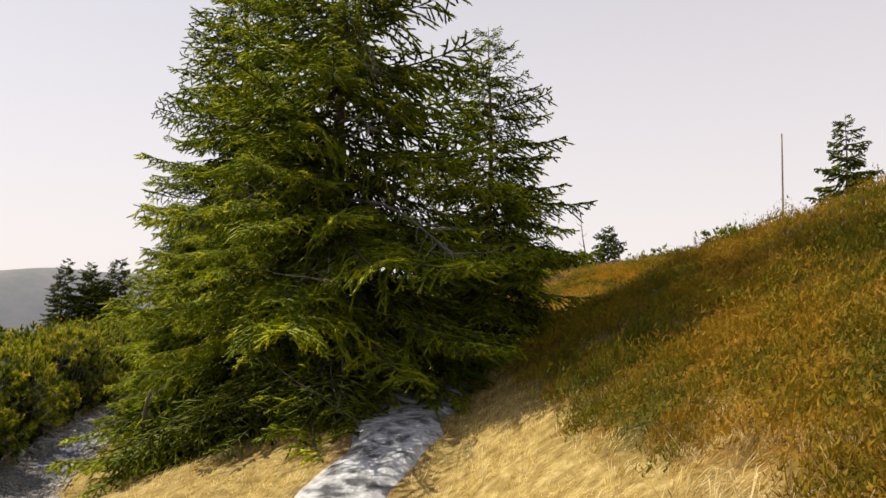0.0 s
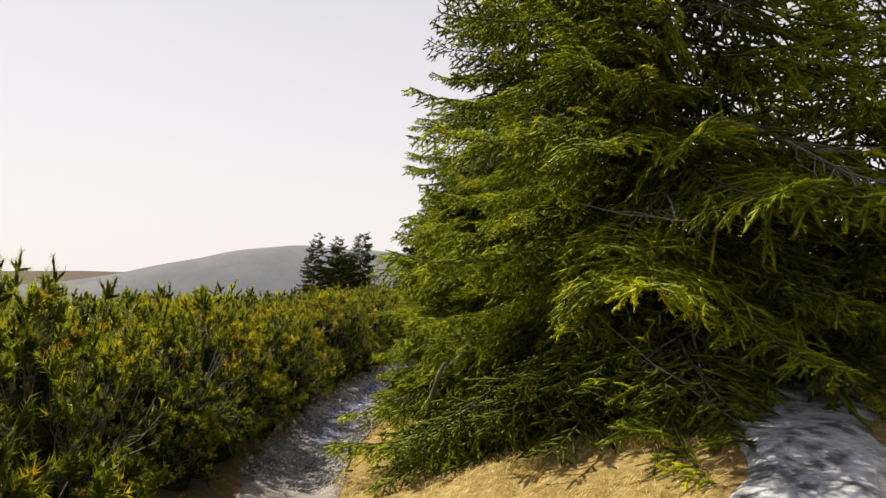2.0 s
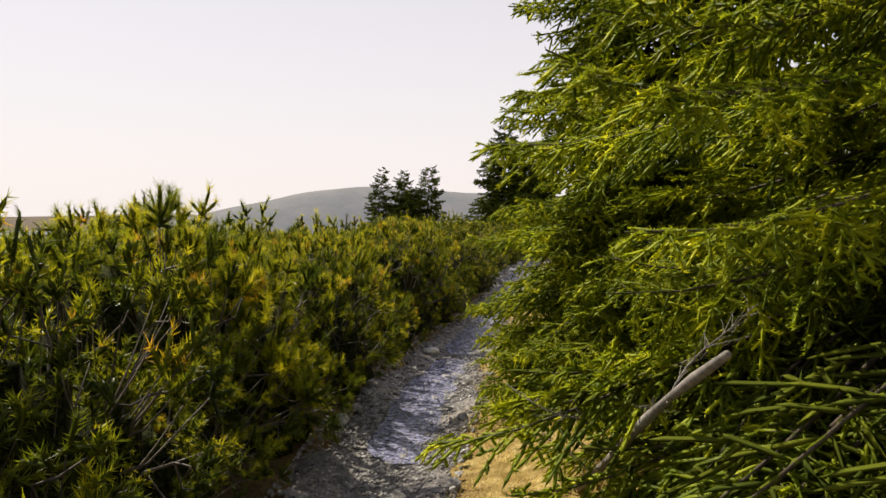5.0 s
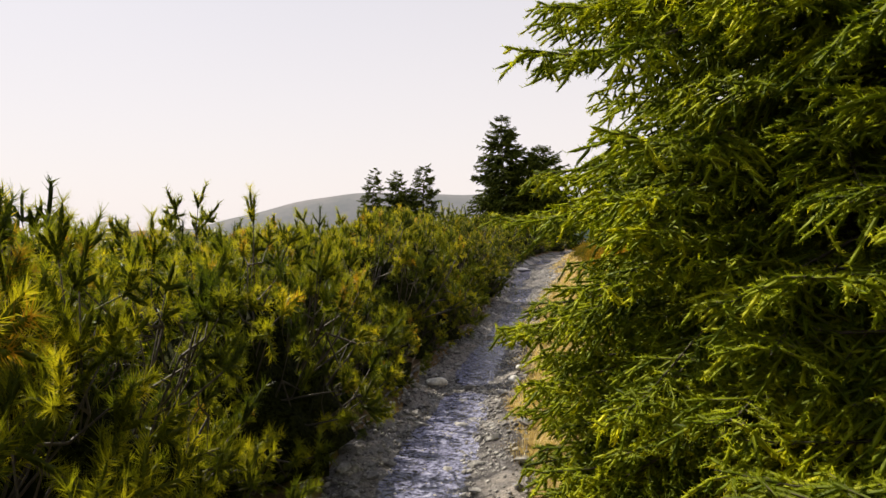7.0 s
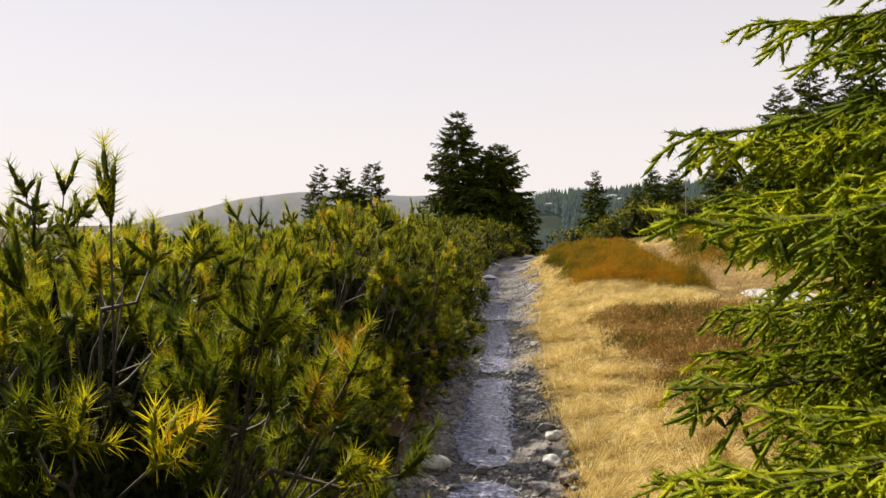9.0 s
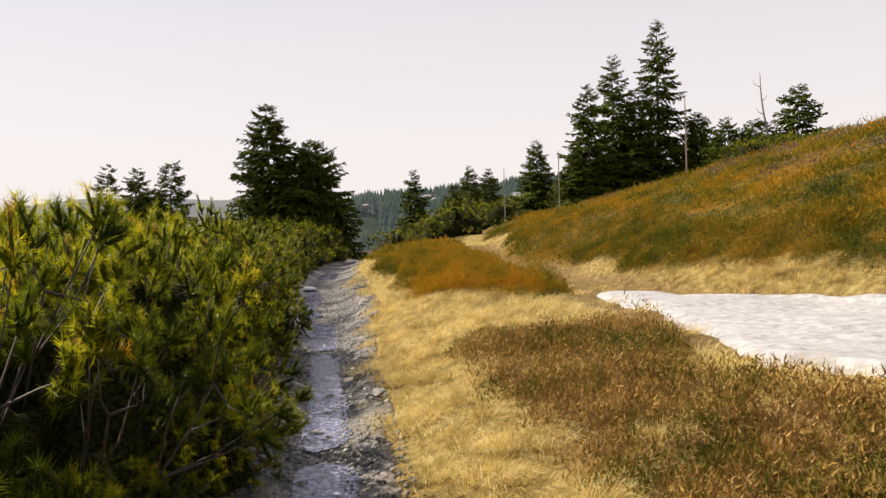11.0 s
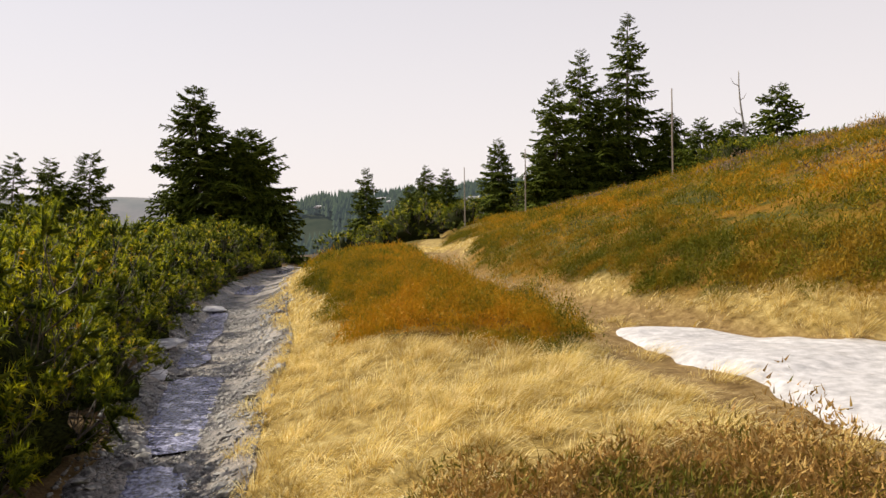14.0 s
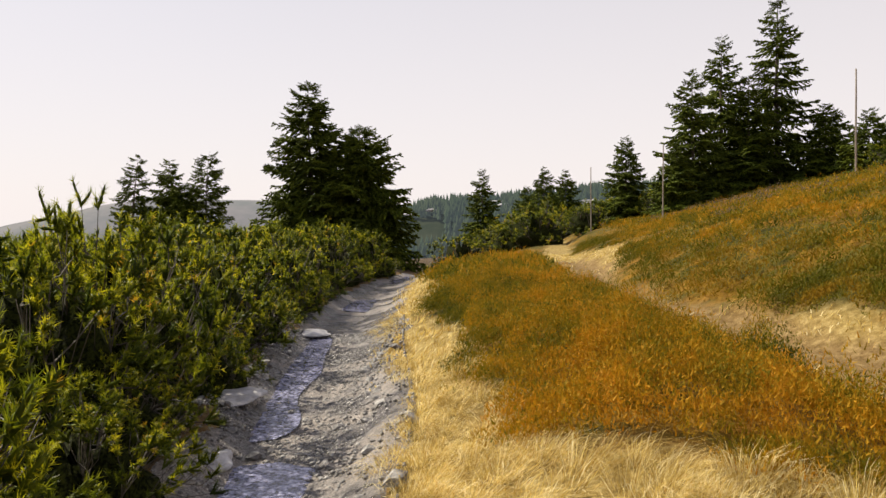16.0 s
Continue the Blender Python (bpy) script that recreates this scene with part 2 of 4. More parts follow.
def trail_material():
    m, n, l, b = material("wet_gravel")
    big, mid, fine = noise_node(n, l, 1.3, 4, 0.6, "World"), noise_node(n, l, 11, 6, 0.7, "World"), noise_node(n, l, 70, 5, 0.75, "World")
    grit = ramp(n, l, fine.outputs["Fac"], ((0.32, (0.07, 0.065, 0.063)), (0.5, (0.25, 0.23, 0.22)), (0.62, (0.42, 0.395, 0.37)), (0.75, (0.68, 0.65, 0.62))))
    patch = ramp(n, l, mid.outputs["Fac"], ((0.35, (0.55, 0.53, 0.52)), (0.65, (1.25, 1.22, 1.18))))
    damp = ramp(n, l, big.outputs["Fac"], ((0.42, (1.0, 0.97, 0.94)), (0.54, (0.36, 0.36, 0.39))))
    l.new(mix(n, l, 1.0, mix(n, l, 1.0, grit.outputs[0], patch.outputs[0], "MULTIPLY"), damp.outputs[0], "MULTIPLY"), b.inputs["Base Color"])
    wet = ramp(n, l, big.outputs["Fac"], ((0.42, (0.75, 0.75, 0.75)), (0.54, (0.25, 0.25, 0.25))))
    l.new(wet.outputs[0], b.inputs["Roughness"])
    b.inputs["Specular IOR Level"].default_value = 0.4
    one, two = n.new("ShaderNodeBump"), n.new("ShaderNodeBump")
    one.inputs["Strength"].default_value, one.inputs["Distance"].default_value = 0.8, 0.03
    two.inputs["Strength"].default_value, two.inputs["Distance"].default_value = 0.8, 0.010
    l.new(mid.outputs["Fac"], one.inputs["Height"])
    l.new(fine.outputs["Fac"], two.inputs["Height"])
    l.new(one.outputs[0], two.inputs["Normal"])
    l.new(two.outputs[0], b.inputs["Normal"])
    return m


def water_material():
    m, n, l, b = material("puddle_ice_sky_tint")
    # blue sky reflection and pale glints are put into the base colour
    sky_specks = ramp(n, l, noise_node(n, l, 26, 5, 0.7, "World").outputs["Fac"], ((0.42, (0.030, 0.031, 0.055)), (0.54, (0.22, 0.225, 0.36)), (0.70, (0.55, 0.56, 0.70))))
    l.new(sky_specks.outputs[0], b.inputs["Base Color"])
    b.inputs["IOR"].default_value = 1.33
    rip = noise_node(n, l, 18, 4, 0.6, "World")
    film = ramp(n, l, noise_node(n, l, 6, 5, 0.7, "World").outputs["Fac"], ((0.48, (0.04, 0.04, 0.04)), (0.66, (0.20, 0.20, 0.20))))
    l.new(film.outputs[0], b.inputs["Roughness"])
    bp = n.new("ShaderNodeBump")
    bp.inputs["Strength"].default_value, bp.inputs["Distance"].default_value = 0.40, 0.012
    l.new(rip.outputs["Fac"], bp.inputs["Height"])
    l.new(bp.outputs[0], b.inputs["Normal"])
    return m


M_WATER = water_material()
M_TRAIL = trail_material()


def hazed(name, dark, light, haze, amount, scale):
    """Distance: a plain backdrop; the haze of the air in front is put in as a faint glow."""
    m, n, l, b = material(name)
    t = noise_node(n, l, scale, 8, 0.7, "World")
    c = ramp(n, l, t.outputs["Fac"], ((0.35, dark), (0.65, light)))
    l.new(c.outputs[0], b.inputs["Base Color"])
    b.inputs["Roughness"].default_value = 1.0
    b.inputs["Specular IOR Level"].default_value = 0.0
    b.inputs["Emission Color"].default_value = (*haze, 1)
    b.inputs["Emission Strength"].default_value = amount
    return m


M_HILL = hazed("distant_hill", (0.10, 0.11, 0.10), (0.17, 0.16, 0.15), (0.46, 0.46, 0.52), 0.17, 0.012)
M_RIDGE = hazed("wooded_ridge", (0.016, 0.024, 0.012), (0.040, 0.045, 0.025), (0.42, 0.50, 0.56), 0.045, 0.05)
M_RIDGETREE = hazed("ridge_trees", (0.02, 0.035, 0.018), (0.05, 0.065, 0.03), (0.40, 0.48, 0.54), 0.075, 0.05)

# ---- helpers for meshes ----


def np_mesh(name, V, F, mats, mi=None, smooth=False, tone=None):
    me = bpy.data.meshes.new(name)
    V, F = np.asarray(V, np.float32), np.asarray(F, np.int32)
    k = F.shape[1]
    me.vertices.add(len(V))
    me.vertices.foreach_set("co", V.ravel())
    me.loops.add(F.size)
    me.loops.foreach_set("vertex_index", F.ravel())
    me.polygons.add(len(F))
    me.polygons.foreach_set("loop_start", np.arange(0, F.size, k, dtype=np.int32))
    if mi is not None:
        me.polygons.foreach_set("material_index", np.asarray(mi, np.int32))
    if smooth:
        me.polygons.foreach_set("use_smooth", np.ones(len(F), bool))
    for m in mats:
        me.materials.append(m)
    me.update(calc_edges=True)
    if tone is not None:
        me.attributes.new("tone", "FLOAT", "FACE").data.foreach_set("value", np.ascontiguousarray(tone, np.float32))
    return me


def join(parts):
    """Several (V, F) of one face size as one."""
    vs, fs, base = [], [], 0
    for V, F in parts:
        vs.append(V)
        fs.append(np.asarray(F) + base)
        base += len(V)
    return np.concatenate(vs), np.concatenate(fs)


def unit(a):
    return a / np.maximum(np.linalg.norm(a, axis=-1, keepdims=True), 1e-9)


def tube(points, radii, sides=6):
    """Triangles of a tapered tube along points."""
    P, R = np.asarray(points, float), np.asarray(radii, float)
    T = unit(np.gradient(P, axis=0))
    up = np.array([0.0, 0.0, 1.0]) if abs(T[0, 2]) < 0.9 else np.array([1.0, 0.0, 0.0])
    A = unit(np.cross(T, up))
    B = np.cross(T, A)
    ang = np.arange(sides) * 2 * np.pi / sides
    V = (P[:, None] + R[:, None, None] * (np.cos(ang)[None, :, None] * A[:, None] + np.sin(ang)[None, :, None] * B[:, None])).reshape(-1, 3)
    F = []
    for i in range(len(P) - 1):
        for j in range(sides):
            a, b = i * sides + j, i * sides + (j + 1) % sides
            F += [(a, b, b + sides), (a, b + sides, a + sides)]
    V = np.vstack([V, P[-1:] + T[-1:] * R[-1]])
    F += [((len(P) - 1) * sides + j, (len(P) - 1) * sides + (j + 1) % sides, len(V) - 1) for j in range(sides)]
    return V, np.array(F)


def needle_counts(P0, P1, per_m):
    return np.maximum(1, np.round(np.linalg.norm(P1 - P0, axis=1) * per_m)).astype(int)


def needles(P0, P1, per_m, length, width, r, forward=0.6, flat=0.0, up=0.0):
    """One thin triangle a needle, all round the segments P0-P1."""
    n = needle_counts(P0, P1, per_m)
    i = np.repeat(np.arange(len(n)), n)
    t = r.random(len(i))[:, None]
    A = unit(P1 - P0)[i]
    base = P0[i] * (1 - t) + P1[i] * t
    rnd = r.normal(size=A.shape)
    rnd[:, 2] = rnd[:, 2] * (1 - flat) + up
    out = unit(rnd - A * np.sum(rnd * A, axis=1, keepdims=True))
    way = unit(forward * A + out)
    side = unit(np.cross(way, r.normal(size=A.shape)))
    ln = length * (0.75 + 0.5 * r.random(len(i)))[:, None]
    V = np.stack([base - side * width / 2, base + side * width / 2, base + way * ln], 1).reshape(-1, 3)
    return V, np.arange(len(V)).reshape(-1, 3)


def thing(name, label, category, m=None, group="", kind=""):
    ob = new(name)
    ob.empty_display_size = 0.1
    if m is not None:
        ob.matrix_basis = m
    return tagged(ob, label, category, group, kind)


def piece(name, me, parent, m=None, label=""):
    ob = new(name, me)
    ob.parent = parent
    if m is not None:
        ob.matrix_basis = m
    return tagged(ob, label)


# ---- the lie of the land ----
def along(y, table, soft=0.9):
    ys, vs = [p[0] for p in table], [p[1] for p in table]
    return sum(np.interp(y + o * soft, ys, vs) * w for o, w in ((-1.5, 0.12), (-0.75, 0.23), (0, 0.3), (0.75, 0.23), (1.5, 0.12)))


TRAIL_X = ((-6, 1.0), (0, -0.6), (4, -2.6), (8, -4.6), (11.2, -5.65), (14.2, -6.45), (17.8, -7.2), (20, -7.7), (23.7, -8.5), (25.4, -9.0), (30.3, -10.0), (36, -10.8), (42, -11.2), (60, -12.5))
TRAIL_Z = ((-6, 0.3), (0, 0.05), (4, -0.45), (8, -0.76), (11, -0.97), (14, -1.09), (18, -1.15), (24, -1.28), (30, -1.38), (36, -1.45), (42, -1.7), (60, -3.2))
TRAIL_W = ((-6, 0.5), (4, 0.45), (8, 0.42), (11.2, 0.55), (14, 0.48), (17.8, 0.42), (20, 0.45), (23.7, 0.75), (30, 0.75), (36, 0.55), (42, 0.5), (60, 0.6))
GULLY_X = ((-6, 2.0), (0, -0.2), (5, -0.65), (9.7, 0.0), (13, 0.0), (17.5, -1.5), (20, -1.9), (22, -2.7), (26, -4.4), (32, -6.0), (42, -6.6), (60, -6.6))
GULLY_Z = ((-6, 0.4), (0, 0.05), (5.2, -0.1), (8.3, 0.25), (10, 0.32), (13, 0.05), (17, -0.85), (23, -1.05), (27, -1.15), (32, -1.05), (42, -1.2), (60, -1.5))
FLAT = ((-6, 0.6), (11, 0.6), (14, 1.6), (18, 1.9), (20.5, 1.7), (22, 0.9), (24, 0.5), (60, 0.6))
STEEP = ((-6, 1.0), (12, 1.0), (17, 1.25), (20, 1.45), (22.5, 1.4), (25, 1.1), (60, 1.0))
BERM = ((-6, 0.0), (6, 0.05), (10, 0.10), (16, 0.15), (20, 0.30), (24, 0.45), (30, 0.45), (36, 0.2), (60, 0.1))


def smooth01(a):
    a = np.clip(a, 0, 1)
    return a * a * (3 - 2 * a)


def wobble(x, y, s, k=0.0):
    """A cheap smooth unevenness of about -1 to 1 with a grain of s metres."""
    return (np.sin(x / s + 1.7 * np.sin(y / s * 0.7 + k)) + np.sin(y / s * 1.13 + 1.3 * np.sin(x / s * 0.83 + k * 2.1)) + np.sin((x + y) / s * 0.61 + k)) / 3


def land(x, y):
    """Height of the ground."""
    x, y = np.asarray(x, float), np.asarray(y, float)
    yc = np.clip(y, -6, 60)
    xt, zt, w = along(yc, TRAIL_X), along(yc, TRAIL_Z), along(yc, TRAIL_W)
    xg, zg, berm = along(yc, GULLY_X), along(yc, GULLY_Z), along(yc, BERM)
    u = (x - xt) / np.maximum(xg - xt, 0.5)
    steep = along(yc, STEEP)
    mid = zt + (zg - zt) * smooth01(u * steep) + berm * np.sin(np.pi * np.clip(u * steep, 0, 1)) ** 1.2
    d = np.maximum(x - xg - along(yc, FLAT), 0)
    far = np.maximum(y - 22, 0)
    hill = zg + 5.35 * (1 - np.exp(-d / 8.6)) - 0.055 * np.minimum(far, 22) * smooth01(d / 6)
    e = np.clip(xt - x - 0.4, 0, 90)
    left = zt + 0.15 * smooth01(e / 0.6) - 0.05 * np.maximum(e - 3, 0) - 0.05 * np.maximum(e - 9, 0)
    z = np.where(u < 0, left, np.where(x > xg, hill, mid))
    z = z - 0.06 * smooth01((w - np.abs(x - xt)) / 0.3) * (np.abs(x - xt) < w)
    near = smooth01(1 - (np.hypot(x + 5, y - 15) - 35) / 25)
    z = z + near * (0.05 * wobble(x, y, 0.55) + 0.025 * wobble(x, y, 0.21, 2) + 0.016 * wobble(x, y, 0.10, 5)) * smooth01((np.abs(x - xt) - w) / 0.5)
    r = np.hypot(x + 5, y - 20)
    drop = np.minimum(0.0009 * np.maximum(r - 36, 0) ** 2, 60.0)
    keep = smooth01((x - 2 - 0.06 * np.maximum(y - 40, 0)) / 14) * smooth01(1 - (r - 90) / 120)
    return z - drop * (1 - keep)


def trail_side(x, y):
    """Metres to the right of the trail's edge (minus: on it or to its left)."""
    return x - along(np.clip(y, -6, 60), TRAIL_X) - along(np.clip(y, -6, 60), TRAIL_W)


# ---- what grows where ----
def gully_side(x, y):
    return x - along(np.clip(y, -6, 60), GULLY_X)


SNOW_Y = (13, 15, 16.7, 18.3, 19.6, 20.7, 21.6, 22.5, 23.7, 24.1)
SNOW_LEFT = (-1.2, -3.0, -4.0, -3.76, -3.62, -3.75, -3.95, -4.05, -4.15, -4.0)
SNOW_RIGHT = (0.6, 1.1, 0.9, 0.6, 0.4, -0.3, -1.1, -1.9, -2.9, -3.9)


def on_snow(x, y):
    a = (y > 13) & (y < 24.1) & (x > np.interp(y, SNOW_Y, SNOW_LEFT)) & (x < np.interp(y, SNOW_Y, SNOW_RIGHT))
    b = (y > 3) & (y < 12.5) & (x > np.interp(y, (3.6, 5.2, 6.8, 9.7, 12.5), (-1.0, -1.1, -0.85, -0.7, -0.5))) & (x < np.interp(y, (3.6, 5.2, 6.8, 9.7, 12.5), (-0.55, -0.38, 0.05, 0.5, 0.6)))
    return a | b


def is_brown(x, y):
    """Brown heather on the bank beside the snow."""
    return smooth01((trail_side(x, y) - 0.72 - 0.35 * wobble(x, y, 0.8)) / 0.3) * smooth01((19.6 + 0.8 * wobble(x, y, 0.9, 1) - y) / 0.8) * smooth01((y - 13.2) / 0.8) * (gully_side(x, y) < 0.2) * ~on_snow(x - 0.0, y) * ~on_snow(x + 0.45, y) * (0.55 + 0.45 * smooth01((wobble(x, y, 0.33, 7) + 0.35) / 0.3))


def is_orange(x, y):
    """Bilberry on the hump between the path and the hollow."""
    return smooth01((trail_side(x, y) - 0.45 - 0.3 * wobble(x, y, 0.5) - 0.25 * wobble(x, y, 0.22, 4)) / 0.35) * smooth01((y - 22.0 - 0.7 * wobble(x, y, 0.6, 2) - 0.5 * wobble(x, y, 0.24, 1) + 0.30 * np.maximum(x + 6.5, 0)) / 0.5) * (gully_side(x, y) < np.interp(y, (21, 24, 28), (-2.1, -1.25, -0.5)) + 0.2 * wobble(x, y, 0.4, 9))


def is_heath(x, y):
    """The open slope above the hollow."""
    edge = np.interp(y, (0, 3, 4.5, 6, 9, 13, 22, 24.5, 34, 38, 42, 60), (1.5, 1.5, 1.5, 1.4, 0.8, 2.2, 1.9, 0.75, 0.45, 1.6, 0.5, 0.5))
    return smooth01((gully_side(x, y) - edge - 0.35 * wobble(x, y, 0.6, 3)) / 0.4)


def is_straw(x, y):
    bare = (trail_side(x, y) > -0.06 + 0.14 * wobble(x, y, 0.16, 3)) & ~on_snow(x, y)
    floor = smooth01((1.0 - np.abs(gully_side(x, y) + 0.2 * wobble(x, y, 0.5, 5))) / 0.3) * smooth01((y - 19) / 2) * (y < 40)
    floor = np.maximum(floor, on_snow(x + 0.75 + 0.2 * wobble(x, y, 0.3, 6), y) * (y > 17.5))   # bare peat at the edge of the snow
    return bare * (1 - 0.92 * floor) * (1 - is_brown(x, y)) * (1 - is_orange(x, y)) * (1 - is_heath(x, y))


# ---- ground, trail and snow ----
def steps(lo, hi, fine, out, n_out):
    core = np.arange(lo, hi + 1e-6, fine)
    g = np.geomspace(fine * 1.5, out, n_out)
    return np.concatenate([lo - g[::-1], core, hi + g])


gx, gy = steps(-12, 12, 0.20, 3500, 46), steps(0, 44, 0.20, 3500, 46)
GX, GY = np.meshgrid(gx, gy)
GZ = land(GX, GY)
nx = len(gx)
ii = (np.arange(len(gy) - 1)[:, None] * nx + np.arange(nx - 1)[None]).ravel()
ground = new("ground", np_mesh("ground", np.stack([GX.ravel(), GY.ravel(), GZ.ravel()], 1), np.stack([ii, ii + 1, ii + nx + 1, ii + nx], 1), [M_EARTH], smooth=True))
for key, field in (("turf", is_straw(GX, GY) * (GX > -13) * (GY > -5)), ("heath", np.maximum(is_heath(GX, GY), is_orange(GX, GY))), ("litter", smooth01((-trail_side(GX, GY) - 2.1 * along(np.clip(GY, -6, 60), TRAIL_W)) / 0.25))):
    at = ground.data.attributes.new(key, "FLOAT", "POINT")
    at.data.foreach_set("value", np.ascontiguousarray(field, np.float32).ravel())
tagged(ground, "brown heath soil under dry grass and bilberry", "ground", kind="structure")


def rough_field(X, Y, scale, seed=0.0):
    """Uneven noise of about -1 to 1 at places."""
    return np.array([noise.noise(Vector((a * scale, b * scale, seed))) for a, b in zip(X.ravel(), Y.ravel())]).reshape(X.shape)


def trail_mesh():
    ys = np.concatenate([np.arange(1.0, 7, 0.1), np.arange(7.0, 28.0, 0.045), np.arange(28, 43, 0.12)])
    ks = np.linspace(-1, 1, 27)
    xt, w = along(ys, TRAIL_X), along(ys, TRAIL_W)
    ragged_l = w * (1.25 + 0.18 * wobble(ys, ys * 0, 0.35) + 0.10 * wobble(ys, ys * 0, 0.13, 3))
    ragged_r = w * (1.10 + 0.24 * wobble(ys, ys * 0, 0.42, 5) + 0.12 * wobble(ys, ys * 0, 0.12, 1))
    X = xt[:, None] + np.where(ks < 0, ks * ragged_l[:, None], ks * ragged_r[:, None])
    Y = np.repeat(ys[:, None], len(ks), 1)
    Z = land(X, Y) + 0.035 - 0.06 * np.abs(ks) ** 8 + 0.008 * rough_field(X, Y, 2.0) + 0.004 * rough_field(X, Y, 11.0, 3.0) + 0.006 * rough_field(X, Y, 24.0, 7.0)
    n = len(ks)
    i = (np.arange(len(ys) - 1)[:, None] * n + np.arange(n - 1)[None]).ravel()
    return np_mesh("trail", np.stack([X.ravel(), Y.ravel(), Z.ravel()], 1), np.stack([i, i + 1, i + n + 1, i + n], 1), [M_TRAIL], smooth=True)


tagged(new("path", trail_mesh()), "narrow wet gravel footpath with puddles and mud", "footpath", kind="structure")


def snow_mesh(name, ys, left, right, mat, thick):
    """A lying sheet of snow between two ragged edges, rounded off at the rim."""
    ks = np.linspace(0, 1, 25)
    X = left[:, None] + (right - left)[:, None] * ks
    Y = np.repeat(ys[:, None], len(ks), 1)
    rim = np.minimum(np.minimum(ks, 1 - ks)[None] * (right - left)[:, None], np.minimum(ys - ys[0], ys[-1] - ys)[:, None])
    Z = land(X, Y) - 0.03 + (thick + 0.03) * np.sqrt(np.clip(rim / 0.22, 0, 1)) + 0.010 * wobble(X, Y, 0.3, 1)
    n = len(ks)
    i = (np.arange(len(ys) - 1)[:, None] * n + np.arange(n - 1)[None]).ravel()
    return np_mesh(name, np.stack([X.ravel(), Y.ravel(), Z.ravel()], 1), np.stack([i, i + 1, i + n + 1, i + n], 1), [mat], smooth=True)


ys = np.arange(13.0, 24.15, 0.08)
le = np.interp(ys, SNOW_Y, SNOW_LEFT) + 0.09 * wobble(ys, ys * 0, 0.25) + 0.05 * wobble(ys, ys * 0, 0.09, 2)
ri = np.interp(ys, SNOW_Y, SNOW_RIGHT) + 0.10 * wobble(ys, ys * 0, 0.3, 2) + 0.05 * wobble(ys, ys * 0, 0.1, 1)
snow = new("snow_patch", snow_mesh("snow_patch", ys, le, np.maximum(ri, le + 0.02), M_SNOW, 0.07))
tagged(snow, "smooth white patch of old snow in the hollow", "snow", kind="structure")
ys = np.arange(3.6, 12.5, 0.08)
le = np.interp(ys, (3.6, 5.2, 6.8, 9.7, 12.5), (-1.0, -1.1, -0.85, -0.7, -0.5)) + 0.08 * wobble(ys, ys * 0, 0.2)
ri = np.interp(ys, (3.6, 5.2, 6.8, 9.7, 12.5), (-0.55, -0.38, 0.05, 0.5, 0.6)) + 0.07 * wobble(ys, ys * 0, 0.16, 2)
strip = new("snow_strip", snow_mesh("snow_strip", ys, le, ri, M_ICE, 0.05))
tagged(strip, "dirty melting ice and snow strip beside the spruce", "snow", kind="structure")


# ---- conifers ----
def fingers(P0, P1, radius):
    """A shoot each: plump nearly to its blunt tip."""
    A = unit(P1 - P0)
    up = np.where(np.abs(A[:, 2:3]) < 0.9, np.array([[0, 0, 1.0]]), np.array([[1.0, 0, 0]]))
    S = unit(np.cross(A, up))
    T = np.cross(A, S)
    R = radius if np.isscalar(radius) else radius[:, None]
    rings = [P0 * (1 - f) + P1 * f + g * R * (math.cos(a) * S + math.sin(a) * T) for f, g, o in ((0.22, 0.85, 0.0), (0.80, 0.90, 0.9)) for a in (0.5 + o, 2.6 + o, 4.7 + o)]
    V = np.stack([P0, *rings, P1], 1).reshape(-1, 3)
    i = np.arange(len(P0))[:, None] * 8
    faces = [(0, 2, 1), (0, 3, 2), (0, 1, 3), (7, 4, 5), (7, 5, 6), (7, 6, 4)]
    for k in range(3):
        a, b = 1 + k, 1 + (k + 1) % 3
        faces += [(a, b, b + 3), (a, b + 3, a + 3)]
    return V, np.concatenate([i + f for f in faces])


